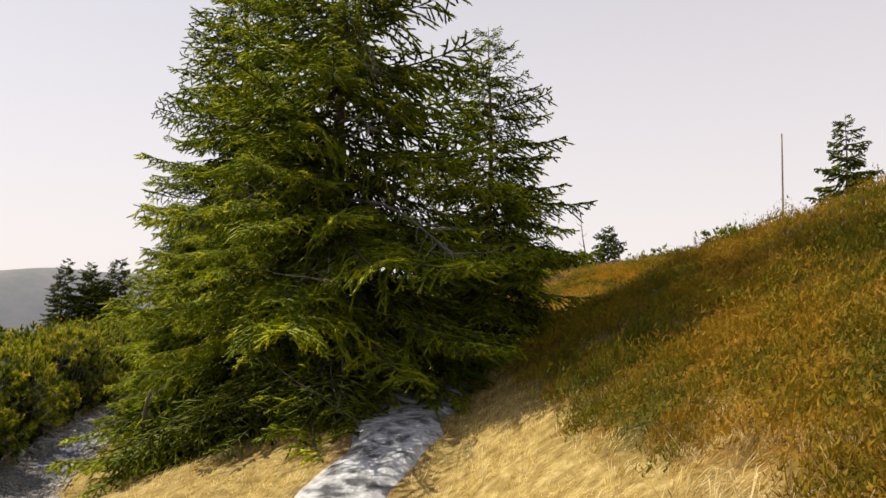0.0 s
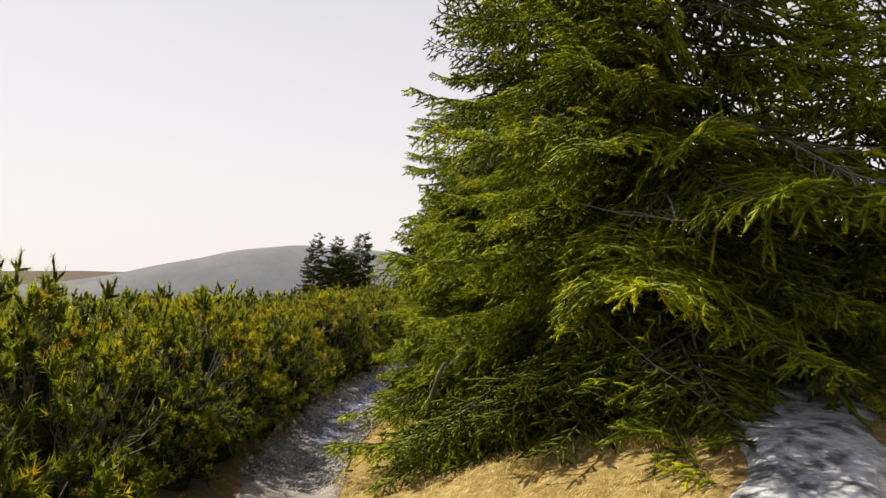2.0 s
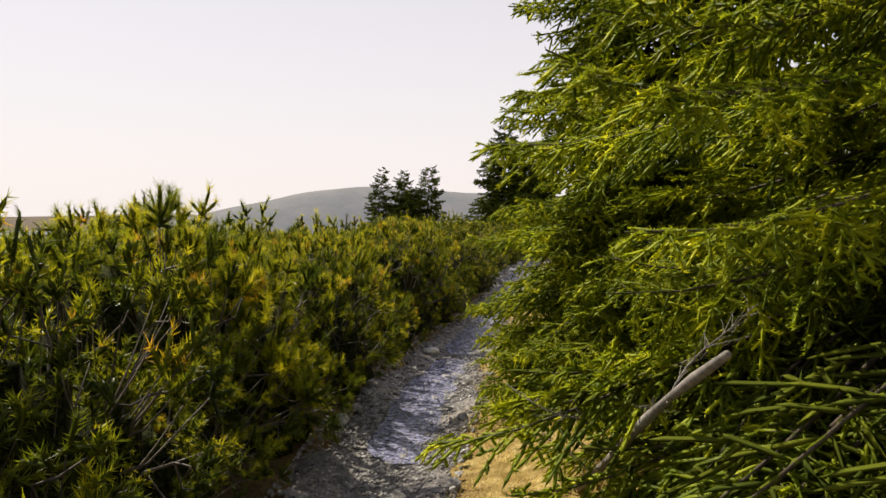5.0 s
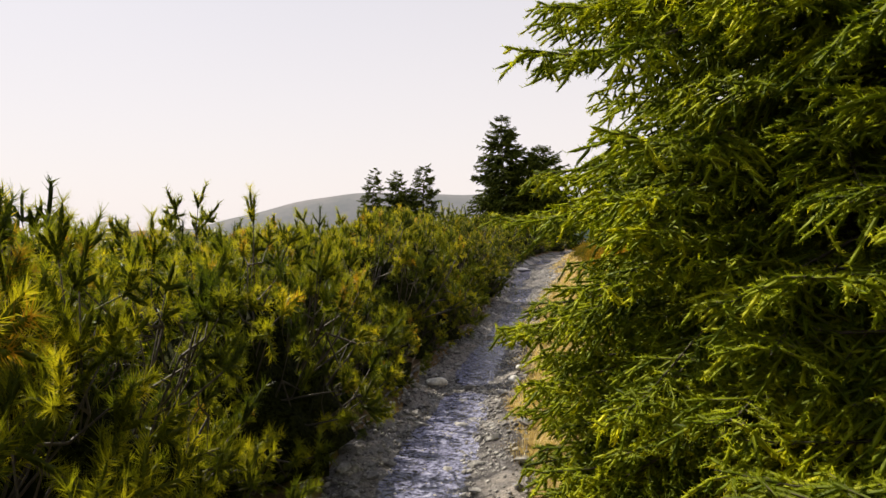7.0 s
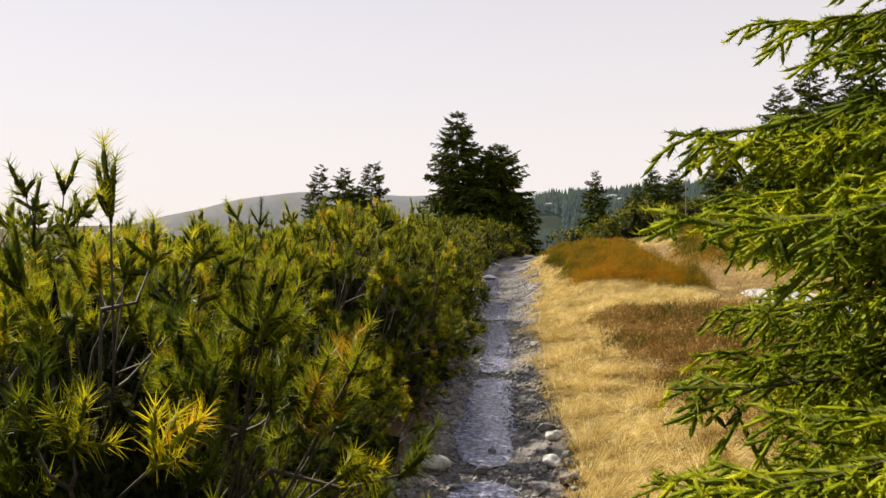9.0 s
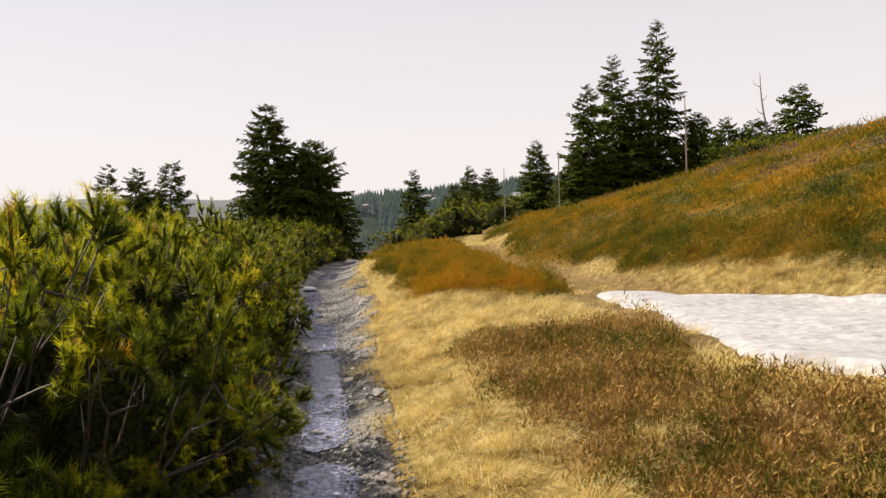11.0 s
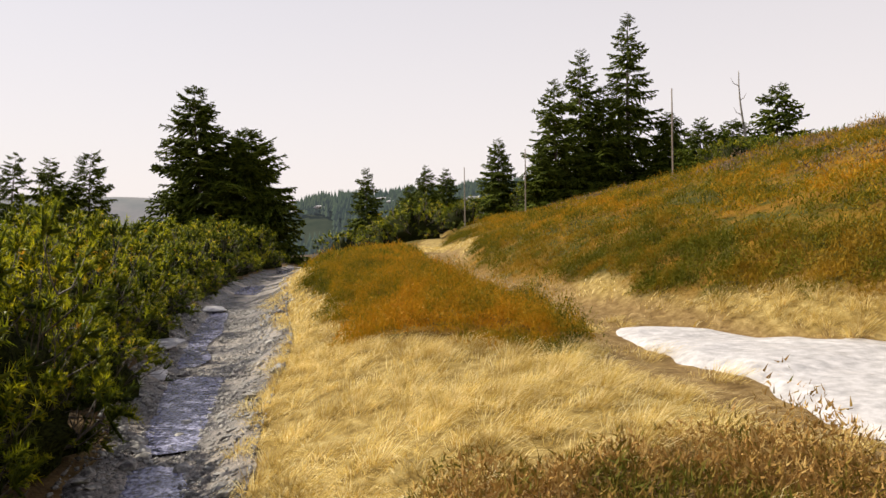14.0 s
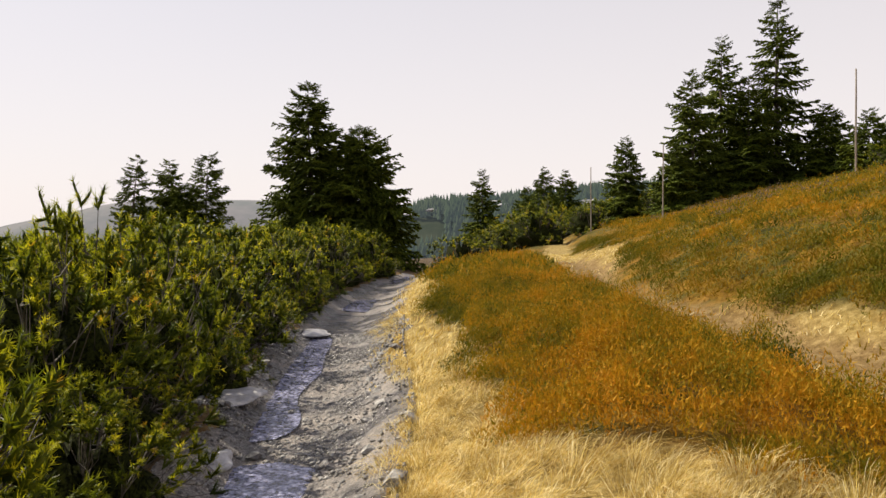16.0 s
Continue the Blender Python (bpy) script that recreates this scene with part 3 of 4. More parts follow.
def spruce_branch(seed, L, needle_mat, per_m=52, length=0.028, width=0.0060, step=0.094, sub=0.072, core=0.0135, droop=0.25, bare=0.10, reach=0.31, seg=0.12, twigs=True):
    """A spray of twigs L metres long, along +x, hanging a little, with its tip turned up."""
    r = np.random.default_rng(seed)
    t = np.linspace(0, 1, 9)
    ax = np.stack([t * L, 0.06 * L * np.sin(t * 3 + r.random() * 6) * t, L * (-droop * t ** 1.4 + 0.6 * droop * t ** 4)], 1)
    wood = [tube(ax, (0.0075 * (1 - 0.95 * t) + 0.0008) * max(L, 0.6), 5)]
    P0, P1 = list(ax[2:-1]), list(ax[3:])
    tone = [0.25] * len(P0)
    for side in (-1, 1):
        x = bare + r.random() * step / L
        while x < 0.98:
            p = np.array([np.interp(x, t, ax[:, k]) for k in range(3)])
            ln = (reach * L * (1 - x) ** 0.7 + 0.07) * (0.65 + 0.55 * r.random()) * min(1, 0.6 + x * 2)
            a = radians(34 + 44 * r.random())
            way = np.array([math.cos(a), side * math.sin(a), 0.22 - 0.80 * r.random() * (1.1 - x)])
            n = max(2, int(ln / seg))
            f = np.linspace(0, 1, n + 1)[:, None]
            line = p + way * ln * f + np.array([0.06, 0, -0.34]) * ln * f ** 2 + r.normal(size=(n + 1, 3)) * 0.016 * f
            if twigs:
                wood.append(tube(line, np.linspace(0.0042, 0.0012, n + 1), 3))
            P0 += list(line[:-1]); P1 += list(line[1:] + 0.4 * (line[1:] - line[:-1]))
            twig_tone = 0.25 + 0.30 * x + 0.35 * r.random()          # lighter towards the tip of the bough
            tone += [twig_tone] * n
            d, s = sub * (0.6 + r.random()), 1
            while d < ln * 0.97:
                q = np.array([np.interp(d / ln, f[:, 0], line[:, k]) for k in range(3)])
                sl = (0.18 * (ln - d) + 0.065) * (0.6 + 0.7 * r.random())
                tone.append(min(1.0, max(0.0, twig_tone + 0.25 * d / ln - 0.1 + 0.22 * r.normal())))
                b = a + s * radians(28 + 40 * r.random())
                P0.append(q)
                P1.append(q + np.array([math.cos(b) * sl, side * math.sin(b) * sl, sl * (0.1 - 1.25 * r.random())]))
                d += sub * (0.8 + 0.5 * r.random())
                s = -s
            x += step / L * (0.8 + 0.4 * r.random())
    P0, P1 = np.array(P0), np.array(P1)
    WV, WF = join(wood)
    CV, CF = fingers(P0, P1, core)
    parts = [(WV, WF), (CV, CF)]
    if per_m:
        parts.append(needles(P0, P1, per_m, length, width, r, 0.6, 0.2, 0.3))
    V, F = join(parts)
    tone = np.array(tone)
    tones = [np.zeros(len(WF)), np.tile(tone * 0.85, 12)] + ([np.repeat(tone, needle_counts(P0, P1, per_m))] if per_m else [])
    return np_mesh("branch", V, F, [M_TWIG, needle_mat, needle_mat], tone=np.concatenate(tones), mi=np.r_[np.zeros(len(WF)), np.ones(len(CF)), np.full(len(F) - len(WF) - len(CF), 2)])


def dead_branch(seed):
    r = np.random.default_rng(seed)
    t = np.linspace(0, 1, 7)
    ax = np.stack([t, 0.08 * np.sin(t * 4 + r.random() * 6), -0.2 * t + 0.06 * np.sin(t * 5)], 1)
    wood = [tube(ax, 0.012 * (1 - 0.85 * t) + 0.001, 5)]
    for k in range(26):
        x = 0.15 + 0.8 * r.random()
        p = np.array([np.interp(x, t, ax[:, j]) for j in range(3)])
        q = p + np.array([0.5 + r.random() * 0.4, r.normal() * 0.9, r.normal() * 0.4 - 0.2]) * (0.10 + 0.22 * r.random())
        wood.append(tube([p, (p + q) / 2 + r.normal(size=3) * 0.015, q], [0.004, 0.0025, 0.0008], 3))
    V, F = join(wood)
    return np_mesh("dead_branch", V, F, [M_DRYTWIG])


def spruce(x, y, height, radius, n, kit, label, seed, lean=(0.0, 0.0), low=0.05, shape=0.7, dead=(), name="spruce_tree", group="", trunk_r=None, sag=0.0, pick=None, crowd=1.05, inner=0, cap=9.0):
    """A trunk and whorls of branches, long below and short at the top. kit: branch meshes by their length."""
    r = np.random.default_rng(seed)
    base = thing(name, label, "tree", pose(x, y, float(land(x, y)) - 0.04), group)
    t = np.linspace(0, 1, 12)
    tr = trunk_r or 0.016 * height
    pts = np.stack([lean[0] * t ** 1.5 + 0.03 * np.sin(t * 9 + seed), lean[1] * t ** 1.5 + 0.03 * np.cos(t * 7 + seed), t * height], 1)
    pts[0, :2] = 0
    V, F = tube(pts, tr * (1 - 0.97 * t) + tr * 0.4 * np.exp(-t * 30), 9)
    piece("trunk", np_mesh("trunk", V, F, [M_BARK], smooth=True), base)
    az = r.random() * 6.28
    lengths = sorted(kit)
    for k in range(n):
        h = low + (0.99 - low) * (k / n) ** crowd + 0.012 * r.normal()
        h = min(max(h, 0.02), 0.985)
        az += 2.4 + 0.5 * r.normal()
        full = radius * ((1 - h) ** shape) * (0.72 + 0.42 * r.random()) + 0.12
        full = min(full, cap)
        p = [np.interp(h, t, pts[:, j]) for j in range(3)]
        tilt = -10 + 42 * (h - 0.15) + 7 * r.normal() - sag
        if pick:
            kit = pick(h, az)
            lengths = sorted(kit)
        own = min(lengths, key=lambda v: abs(math.log(v / full)))
        m = pose(*p, 0, 0, math.degrees(az)) @ pose(0, 0, 0, r.normal() * 14, -tilt, 0) @ Matrix.Scale(full / own, 4)
        if dead and k % 17 == 4 and h < 0.7:
            piece("dead_branch", dead[k % len(dead)], base, m @ Matrix.Scale(own * 0.8, 4), "bare grey dead branch")
        else:
            piece("branch", kit[own][k % len(kit[own])], base, m)
    for k in range(inner):                  # shorter growth close round the trunk; on near spruces its shade is painted in
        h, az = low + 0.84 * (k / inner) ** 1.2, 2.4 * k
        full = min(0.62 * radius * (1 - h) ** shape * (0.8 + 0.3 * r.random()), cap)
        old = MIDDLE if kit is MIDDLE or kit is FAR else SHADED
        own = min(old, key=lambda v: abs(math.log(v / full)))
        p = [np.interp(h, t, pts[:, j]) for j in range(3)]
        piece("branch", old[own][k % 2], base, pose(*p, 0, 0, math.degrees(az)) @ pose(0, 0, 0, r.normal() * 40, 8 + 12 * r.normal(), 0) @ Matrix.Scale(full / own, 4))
    return base


NEAR = {L: [spruce_branch(int(10 * L) + k, L, M_SPRUCE, per_m=100, length=0.026, width=0.0052, core=0.0110, step=0.085, sub=0.062, droop=0.22 + 0.09 * k) for k in range(3)] for L in (0.55, 1.0, 1.7, 2.6)}
CLOSE = {L: [spruce_branch(int(10 * L) + 5 + k, L, M_SPRUCE, per_m=200, length=0.022, width=0.0042, core=0.0085, step=0.064, sub=0.046, droop=0.22 + 0.09 * k) for k in range(3)] for L in (0.55, 1.0, 1.7, 2.6)}
COARSE = {L: [spruce_branch(int(10 * L) + 60 + k, L, M_SPRUCE, per_m=34, length=0.036, width=0.0095, step=0.110, sub=0.085, core=0.015, droop=0.26, seg=0.3, twigs=False) for k in range(2)] for L in (1.0, 1.7, 2.6)}
SHADED = {L: [spruce_branch(int(10 * L) + 90 + k, L, M_SHADED, per_m=6, length=0.05, width=0.014, step=0.13, sub=0.10, core=0.014, droop=0.20, seg=0.3, twigs=False) for k in range(2)] for L in (1.0, 1.7, 2.6)}
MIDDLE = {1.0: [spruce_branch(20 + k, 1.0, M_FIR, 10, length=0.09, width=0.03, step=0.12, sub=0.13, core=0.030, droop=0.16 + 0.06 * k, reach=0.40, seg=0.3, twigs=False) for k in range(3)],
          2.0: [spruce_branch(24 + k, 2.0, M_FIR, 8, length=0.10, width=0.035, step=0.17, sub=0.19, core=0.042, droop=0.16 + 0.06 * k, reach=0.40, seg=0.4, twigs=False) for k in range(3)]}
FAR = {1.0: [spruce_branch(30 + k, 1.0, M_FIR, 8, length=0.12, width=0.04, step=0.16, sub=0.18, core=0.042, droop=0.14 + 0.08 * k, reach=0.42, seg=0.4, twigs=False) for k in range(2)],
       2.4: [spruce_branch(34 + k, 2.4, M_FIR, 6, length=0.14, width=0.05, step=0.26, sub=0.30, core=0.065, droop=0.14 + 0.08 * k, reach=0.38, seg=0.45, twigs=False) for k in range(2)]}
DEAD = [dead_branch(40 + k) for k in range(2)]

big = spruce(-1.3, 9.2, 7.8, 3.1, 215, NEAR, "large sunlit green spruce with drooping boughs beside the path", 1, dead=DEAD, low=0.025, shape=0.72, crowd=1.4, inner=70,
             pick=lambda h, az: COARSE if h > 0.66 or math.cos(az - 3.9) < 0.15 else CLOSE if h < 0.4 and math.cos(az - 3.35) > 0.75 else NEAR)
spruce(0.75, 11.3, 5.6, 2.3, 140, NEAR, "smaller spruce leaning against the large one", 2, low=0.04, inner=60, pick=lambda h, az: COARSE)
spruce(-3.3, 11.75, 8.4, 2.45, 270, NEAR, "dense bright green spruce growing close to the path", 3, low=0.02, shape=0.80, crowd=1.3, inner=100, cap=1.95,
       pick=lambda h, az: COARSE if h > 0.72 or math.cos(az - 3.5) < -0.2 else CLOSE if h < 0.40 and math.cos(az - 3.5) > 0.45 else NEAR)
# low boughs of the large spruce that lie on the ground by the path
r = np.random.default_rng(17)
for k in range(16):
    L = (1.0, 1.7)[k % 2]
    x, y, z, turn, fall = -2.75 + 0.95 * r.random(), 8.15 + 0.75 * r.random(), 0.05 + 0.55 * r.random(), 188 + 62 * r.random(), 14 + 14 * r.random()
    piece("branch", NEAR[L][k % 3], big, big.matrix_basis.inverted() @ pose(x, y, z, 0, fall, turn))

for k in range(30):                         # and round its foot, towards the hollow, in needles darkened to stand for shade
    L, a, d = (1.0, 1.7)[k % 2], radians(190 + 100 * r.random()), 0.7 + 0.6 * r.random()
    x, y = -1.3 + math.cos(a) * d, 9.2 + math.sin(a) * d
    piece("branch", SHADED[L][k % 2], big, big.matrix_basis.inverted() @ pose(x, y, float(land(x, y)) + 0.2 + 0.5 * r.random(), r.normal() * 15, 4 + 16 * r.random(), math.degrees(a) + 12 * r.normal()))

close_by = bpy.data.objects["spruce_tree.002"]
for k in range(10):                         # and over the grass where the path turns
    L = (1.7, 1.0)[k % 2]
    piece("branch", CLOSE[L][k % 3], big, big.matrix_basis.inverted() @ pose(-2.6 + 0.3 * r.random(), 8.9 + 0.8 * r.random(), 0.02 + 0.38 * r.random(), r.normal() * 12, 4 + 12 * r.random(), 162 + 32 * r.random()))
for k in range(30):                         # boughs of the spruce by the path that sweep low over the grass
    L = (0.55, 1.0)[k % 2]
    m = pose(-4.15 + 0.5 * r.random(), 11.2 + 0.9 * r.random(), -0.50 + 0.50 * r.random(), r.normal() * 12, 4 + 10 * r.random(), 150 + 90 * r.random())
    piece("branch", CLOSE[L][k % 3], close_by, close_by.matrix_basis.inverted() @ m)

for k in range(170):                        # short full boughs on its sunny side, down to the ground
    a, h = radians(125 + 150 * r.random()), 0.08 + 3.0 * r.random()
    d = (1.16 - 0.10 * h) * (0.62 + 0.38 * r.random())
    x, y = -3.3 + math.cos(a) * d, 11.75 + math.sin(a) * d
    L = (0.55, 1.0)[k % 2] if h < 1.6 else 0.55
    piece("branch", CLOSE[L][k % 3], close_by, close_by.matrix_basis.inverted() @ pose(x, y, float(land(x, y)) + h, r.normal() * 18, 22 * r.random() - 4, math.degrees(a) + 22 * r.normal()))

FIRS = "spruces beyond the heath"
spruce(-16.3, 46.2, 7.7, 2.9, 210, MIDDLE, "dark shaded spruce where the path ends", 4, group=FIRS, low=0.02, shape=0.65, inner=90)
spruce(-14.3, 46.4, 5.7, 2.9, 190, MIDDLE, "dark shaded spruce where the path ends", 5, group=FIRS, low=0.02, shape=0.5, inner=110)
for x, y, top, rad, seed in ((-25.3, 54.4, 3.9, 1.9, 60), (-27.1, 53.5, 3.5, 1.9, 61), (-28.5, 52.8, 3.7, 1.6, 62), (-26.2, 53.0, 2.2, 2.4, 63)):
    spruce(x, y, top - float(land(x, y)), rad, 130, MIDDLE, "wind-twisted dark spruce above the pines", seed, lean=(0.5, 0.2), group=FIRS, shape=0.5, inner=30)
for k, (x, y, h, rad) in enumerate(((-12.0, 73, 7.1, 2.3), (-7.4, 80, 6.2, 2.3), (-9.0, 82, 5.2, 2.2), (-5.6, 82, 5.8, 2.2), (-2.0, 66, 5.6, 2.2), (0.2, 60, 3.8, 2.0),
                                       (1.2, 61, 8.0, 2.8), (3.2, 63, 9.8, 3.0), (6.4, 63.4, 11.6, 3.3), (8.6, 62, 4.5, 2.4), (4.6, 62.5, 7.0, 2.8))):
    spruce(x, y, h, rad, 120, FAR, "tall dark green spruce at the edge of the heath", 80 + k, group=FIRS, shape=0.75, inner=36)

# ---- mountain pines ----
def pine_meshes(seed, heads, shoots, per_tuft, length, width, core, whorl=4, spread=1.0, height=1.14):
    """Clumps of upright brushes of long needles at the ends of crooked limbs, with a dark dome for the shade between
    them.
    """
    r = np.random.default_rng(seed)
    wood, P0, P1, tone = [], [], [], []
    t = np.linspace(0, 1, 7)
    up_z = np.array([0, 0, 1.0])
    for k in range(heads):
        a, up = 2.39996 * k + r.normal() * 0.2, 0.10 + 0.90 * ((k + 0.5) / heads) ** 0.9
        flat = math.sqrt(max(0.0, 1 - up * up))
        way = np.array([math.cos(a) * flat, math.sin(a) * flat, up])
        c = way * np.array([spread, spread, height]) * (0.66 + (0.30 if up < 0.75 else 0.14) * r.random())
        c[2] = max(c[2], 0.16)
        limb = np.stack([c[0] * t ** 0.9, c[1] * t ** 0.9, c[2] * t ** 1.4], 1) + np.cumsum(r.normal(size=(7, 3)) * 0.05, 0) * (t * (1 - 0.6 * t))[:, None]
        wood.append(tube(limb, 0.008 * (1 - 0.7 * t) + 0.002, 5))
        size = (0.20 + 0.12 * r.random()) * spread
        for m in range(shoots):
            o = unit(r.normal(size=3) + way * 0.7 + up_z * 0.25) * size * (0.35 + 0.75 * r.random())
            q = c + o
            q[2] = max(q[2], 0.08)
            foot = limb[4 + m % 3]
            wood.append(tube([foot, (foot + q) / 2 + r.normal(size=3) * 0.02 - up_z * 0.03, q], [0.006, 0.0045, 0.003], 3))
            # high shoots get a lighter tone
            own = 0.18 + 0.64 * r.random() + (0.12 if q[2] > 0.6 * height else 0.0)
            lead = unit(o / size + way * 0.5 + up_z * 0.35 + r.normal(size=3) * 0.3)
            for j in range(whorl):          # the leader and the side shoots round it
                d = unit(lead + (unit(r.normal(size=3)) * 1.0 if j else 0))
                reach = (0.125 if j == 0 else 0.095) * (0.7 + 0.6 * r.random())
                P0.append(q - d * 0.02); P1.append(q + d * reach)
                tone.append(min(1.0, max(0.0, own + 0.12 * r.normal())))
    WV, WF = join(wood)
    P0, P1 = np.array(P0), np.array(P1)
    ln = np.linalg.norm(P1 - P0, axis=1).mean()
    # an added near-black dome: the shade inside the shrub given a shape
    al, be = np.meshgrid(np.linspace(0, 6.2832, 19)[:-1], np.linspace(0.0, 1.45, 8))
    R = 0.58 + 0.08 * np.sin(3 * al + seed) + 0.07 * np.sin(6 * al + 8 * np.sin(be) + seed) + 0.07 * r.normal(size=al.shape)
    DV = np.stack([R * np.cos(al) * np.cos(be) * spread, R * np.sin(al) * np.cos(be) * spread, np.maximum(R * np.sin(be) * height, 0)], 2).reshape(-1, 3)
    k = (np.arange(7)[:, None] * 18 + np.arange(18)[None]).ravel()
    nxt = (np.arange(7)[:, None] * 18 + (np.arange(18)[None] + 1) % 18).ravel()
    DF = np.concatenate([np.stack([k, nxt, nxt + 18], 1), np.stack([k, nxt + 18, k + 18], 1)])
    A0, B0 = P0 * 0.8 + P1 * 0.2, P0 * 0.3 + P1 * 0.7
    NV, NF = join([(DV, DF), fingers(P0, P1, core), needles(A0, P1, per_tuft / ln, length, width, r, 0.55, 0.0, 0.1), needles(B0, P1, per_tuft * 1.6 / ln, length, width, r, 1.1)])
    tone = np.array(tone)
    # cores at 0.4 of their tone: shade between needles, in the colour
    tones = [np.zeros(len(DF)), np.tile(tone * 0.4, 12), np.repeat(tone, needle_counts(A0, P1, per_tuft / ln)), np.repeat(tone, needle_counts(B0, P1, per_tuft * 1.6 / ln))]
    return np_mesh("trunk", WV, WF, [M_LIMB]), np_mesh("crown", NV, NF, [M_INNER_SHADE, M_PINE], np.r_[np.zeros(len(DF)), np.ones(len(NF) - len(DF))], tone=np.concatenate(tones))


PINES_NEAR = [pine_meshes(50 + k, 24, 7, 46, 0.046, 0.0026, 0.011, 5) for k in range(4)]
PINES_MID = [pine_meshes(55 + k, 22, 7, 14, 0.046, 0.0052, 0.013, 5) for k in range(3)]
PINES_FAR = [pine_meshes(60 + k, 19, 5, 5, 0.060, 0.0125, 0.020, 4) for k in range(3)]


def pine(x, y, size, near, turn, tall=1.0):
    kit = (PINES_FAR, PINES_MID, PINES_NEAR)[near]
    trunk, crown = kit[int(turn * 7) % len(kit)]
    base = thing("mountain_pine", "low bushy green mountain pine shrub beside the path", "shrub",
                 pose(x, y, float(land(x, y)) - 0.05, 0, 0, turn * 57) @ Matrix.Diagonal((size, size, size * tall, 1)), "mountain pines along the path")
    piece("trunk", trunk, base)
    piece("crown", crown, base)


r = np.random.default_rng(5)
for row in range(8):
    y = 3.4 + 0.5 * row % 1.3
    while y < (40 if row < 4 else 33):
        edge = float(along(y, TRAIL_X) - along(y, TRAIL_W)) - (0.2 if y < 8.5 else 0)
        if row == 0:                        # low growth along the very edge of the path
            pine(edge - (0.62 if 10 < y < 12.5 else 0.46) + 0.08 * r.normal(), y + 0.2 * r.normal(), 0.50 + 0.12 * r.random(), 2 if 7.5 < y < 16 else 1, r.random() * 6.28, 1.0)
            y += 0.85 + 0.3 * r.random()
            continue
        x = edge - (1.2 if 10 < y < 12.5 else 0.98 if 8 < y < 14 else 0.85) - (row - 1) * 1.25 + 0.15 * r.normal()
        near = 2 if row < 2 and 7 < y < 17 else 1 if row < 3 and y < 24 else 0
        size = 0.88 + 0.15 * r.random() if row == 1 else 0.84 + 0.48 * r.random()
        if row < 5 or y < 22:
            pine(x, y + 0.3 * r.normal(), size, near, r.random() * 6.28, min((0.95 + 0.30 * r.random()) * (1.32 if 9.5 < y < 20 and row > 1 else 1.24), 1.45 / size))
        y += 1.2 + 0.3 * r.random() + (0.5 if row > 3 else 0)

# ---- grass and heath ----
def tussocks(X, Y, per, spread, height, width, r, lean=0.9, droop=0.7):
    """Clumps of blades that lean outwards from their middle, all combed a little one way."""
    n = len(X)
    i = np.repeat(np.arange(n), per)
    a, d = r.random(len(i)) * 6.283, np.sqrt(r.random(len(i)))
    size = (0.65 + 0.7 * r.random(n))[i]
    x, y = X[i] + np.cos(a) * d * spread * size, Y[i] + np.sin(a) * d * spread * size
    base = np.stack([x, y, land(x, y) - 0.012], 1)
    comb = (wobble(X, Y, 0.9, 4) * 1.6 - 0.6)[i]
    out = np.stack([np.cos(a) * d + 0.6 * np.cos(comb), np.sin(a) * d + 0.6 * np.sin(comb), np.zeros(len(i))], 1) + r.normal(size=(len(i), 3)) * 0.18 * [1, 1, 0]
    face = r.random(len(i)) * 6.283
    side = np.stack([np.cos(face), np.sin(face), np.zeros(len(i))], 1)
    h = (height * size * (0.6 + 0.6 * r.random(len(i))))[:, None]
    up = np.array([0, 0, 1.0])
    mid = base + up * h * 0.62 + out * h * lean * 0.38
    tip = base + up * h * (1 - 0.35 * droop * d[:, None]) + out * h * lean
    w = width * side / 2
    V = np.stack([base - w, base + w, mid - w * 0.75, mid + w * 0.75, tip], 1).reshape(-1, 3)
    k = np.arange(len(i))[:, None] * 5
    return V, np.concatenate([k + [0, 1, 3], k + [0, 3, 2], k + [2, 3, 4]])


def scatter(n, x0, x1, y0, y1, keep, r):
    X, Y = x0 + (x1 - x0) * r.random(n), y0 + (y1 - y0) * r.random(n)
    k = keep(X, Y) > r.random(n)
    return X[k], Y[k]


def stuff(name, parts, mat, label, category):
    V, F = join(parts)
    return tagged(new(name, np_mesh(name, V, F, [mat])), label, category, kind="stuff")


def leaves(X, Y, per, spread, height, size, r, wild=0.5):
    """Low twiggy scrub: upright stems, each with small leaves towards its top."""
    n = len(X)
    i = np.repeat(np.arange(n), per)
    a, d = r.random(len(i)) * 6.283, np.sqrt(r.random(len(i)))
    big = ((0.6 + 0.6 * r.random(n)) * np.clip(1.0 + 0.85 * wobble(X, Y, 0.26, 5) + 0.45 * wobble(X, Y, 0.11, 1), 0.25, 2.3))[i]
    x, y = X[i] + np.cos(a) * d * spread, Y[i] + np.sin(a) * d * spread
    z = land(x, y)
    up = height * big * (1.05 - 0.5 * d * d) * (0.35 + 0.65 * r.random(len(i)))
    c = np.stack([x, y, z + up], 1)
    axis = unit(r.normal(size=(len(i), 3)) * wild + np.array([0, 0, 1.0]))
    side = unit(np.cross(axis, r.normal(size=(len(i), 3))))
    s = size * (0.6 + 0.8 * r.random(len(i)))[:, None]
    V = np.stack([c - side * s * 0.18, c + side * s * 0.18, c + axis * s * 1.35], 1).reshape(-1, 3)
    return V, np.arange(len(V)).reshape(-1, 3)


def band(lo, hi):
    """Part of the slope by its distance from the hollow."""
    def here(x, y):
        g = gully_side(x, y) + 0.6 * wobble(x, y, 1.3, 6)
        edge = np.interp(y, (0, 8, 15, 22, 40), (7.5, 6.0, 4.5, 2.4, 1.4))
        return is_heath(x, y) * smooth01((g - lo * edge + 0.5) / 0.8) * smooth01((hi * edge - g + 0.5) / 0.8)
    return here


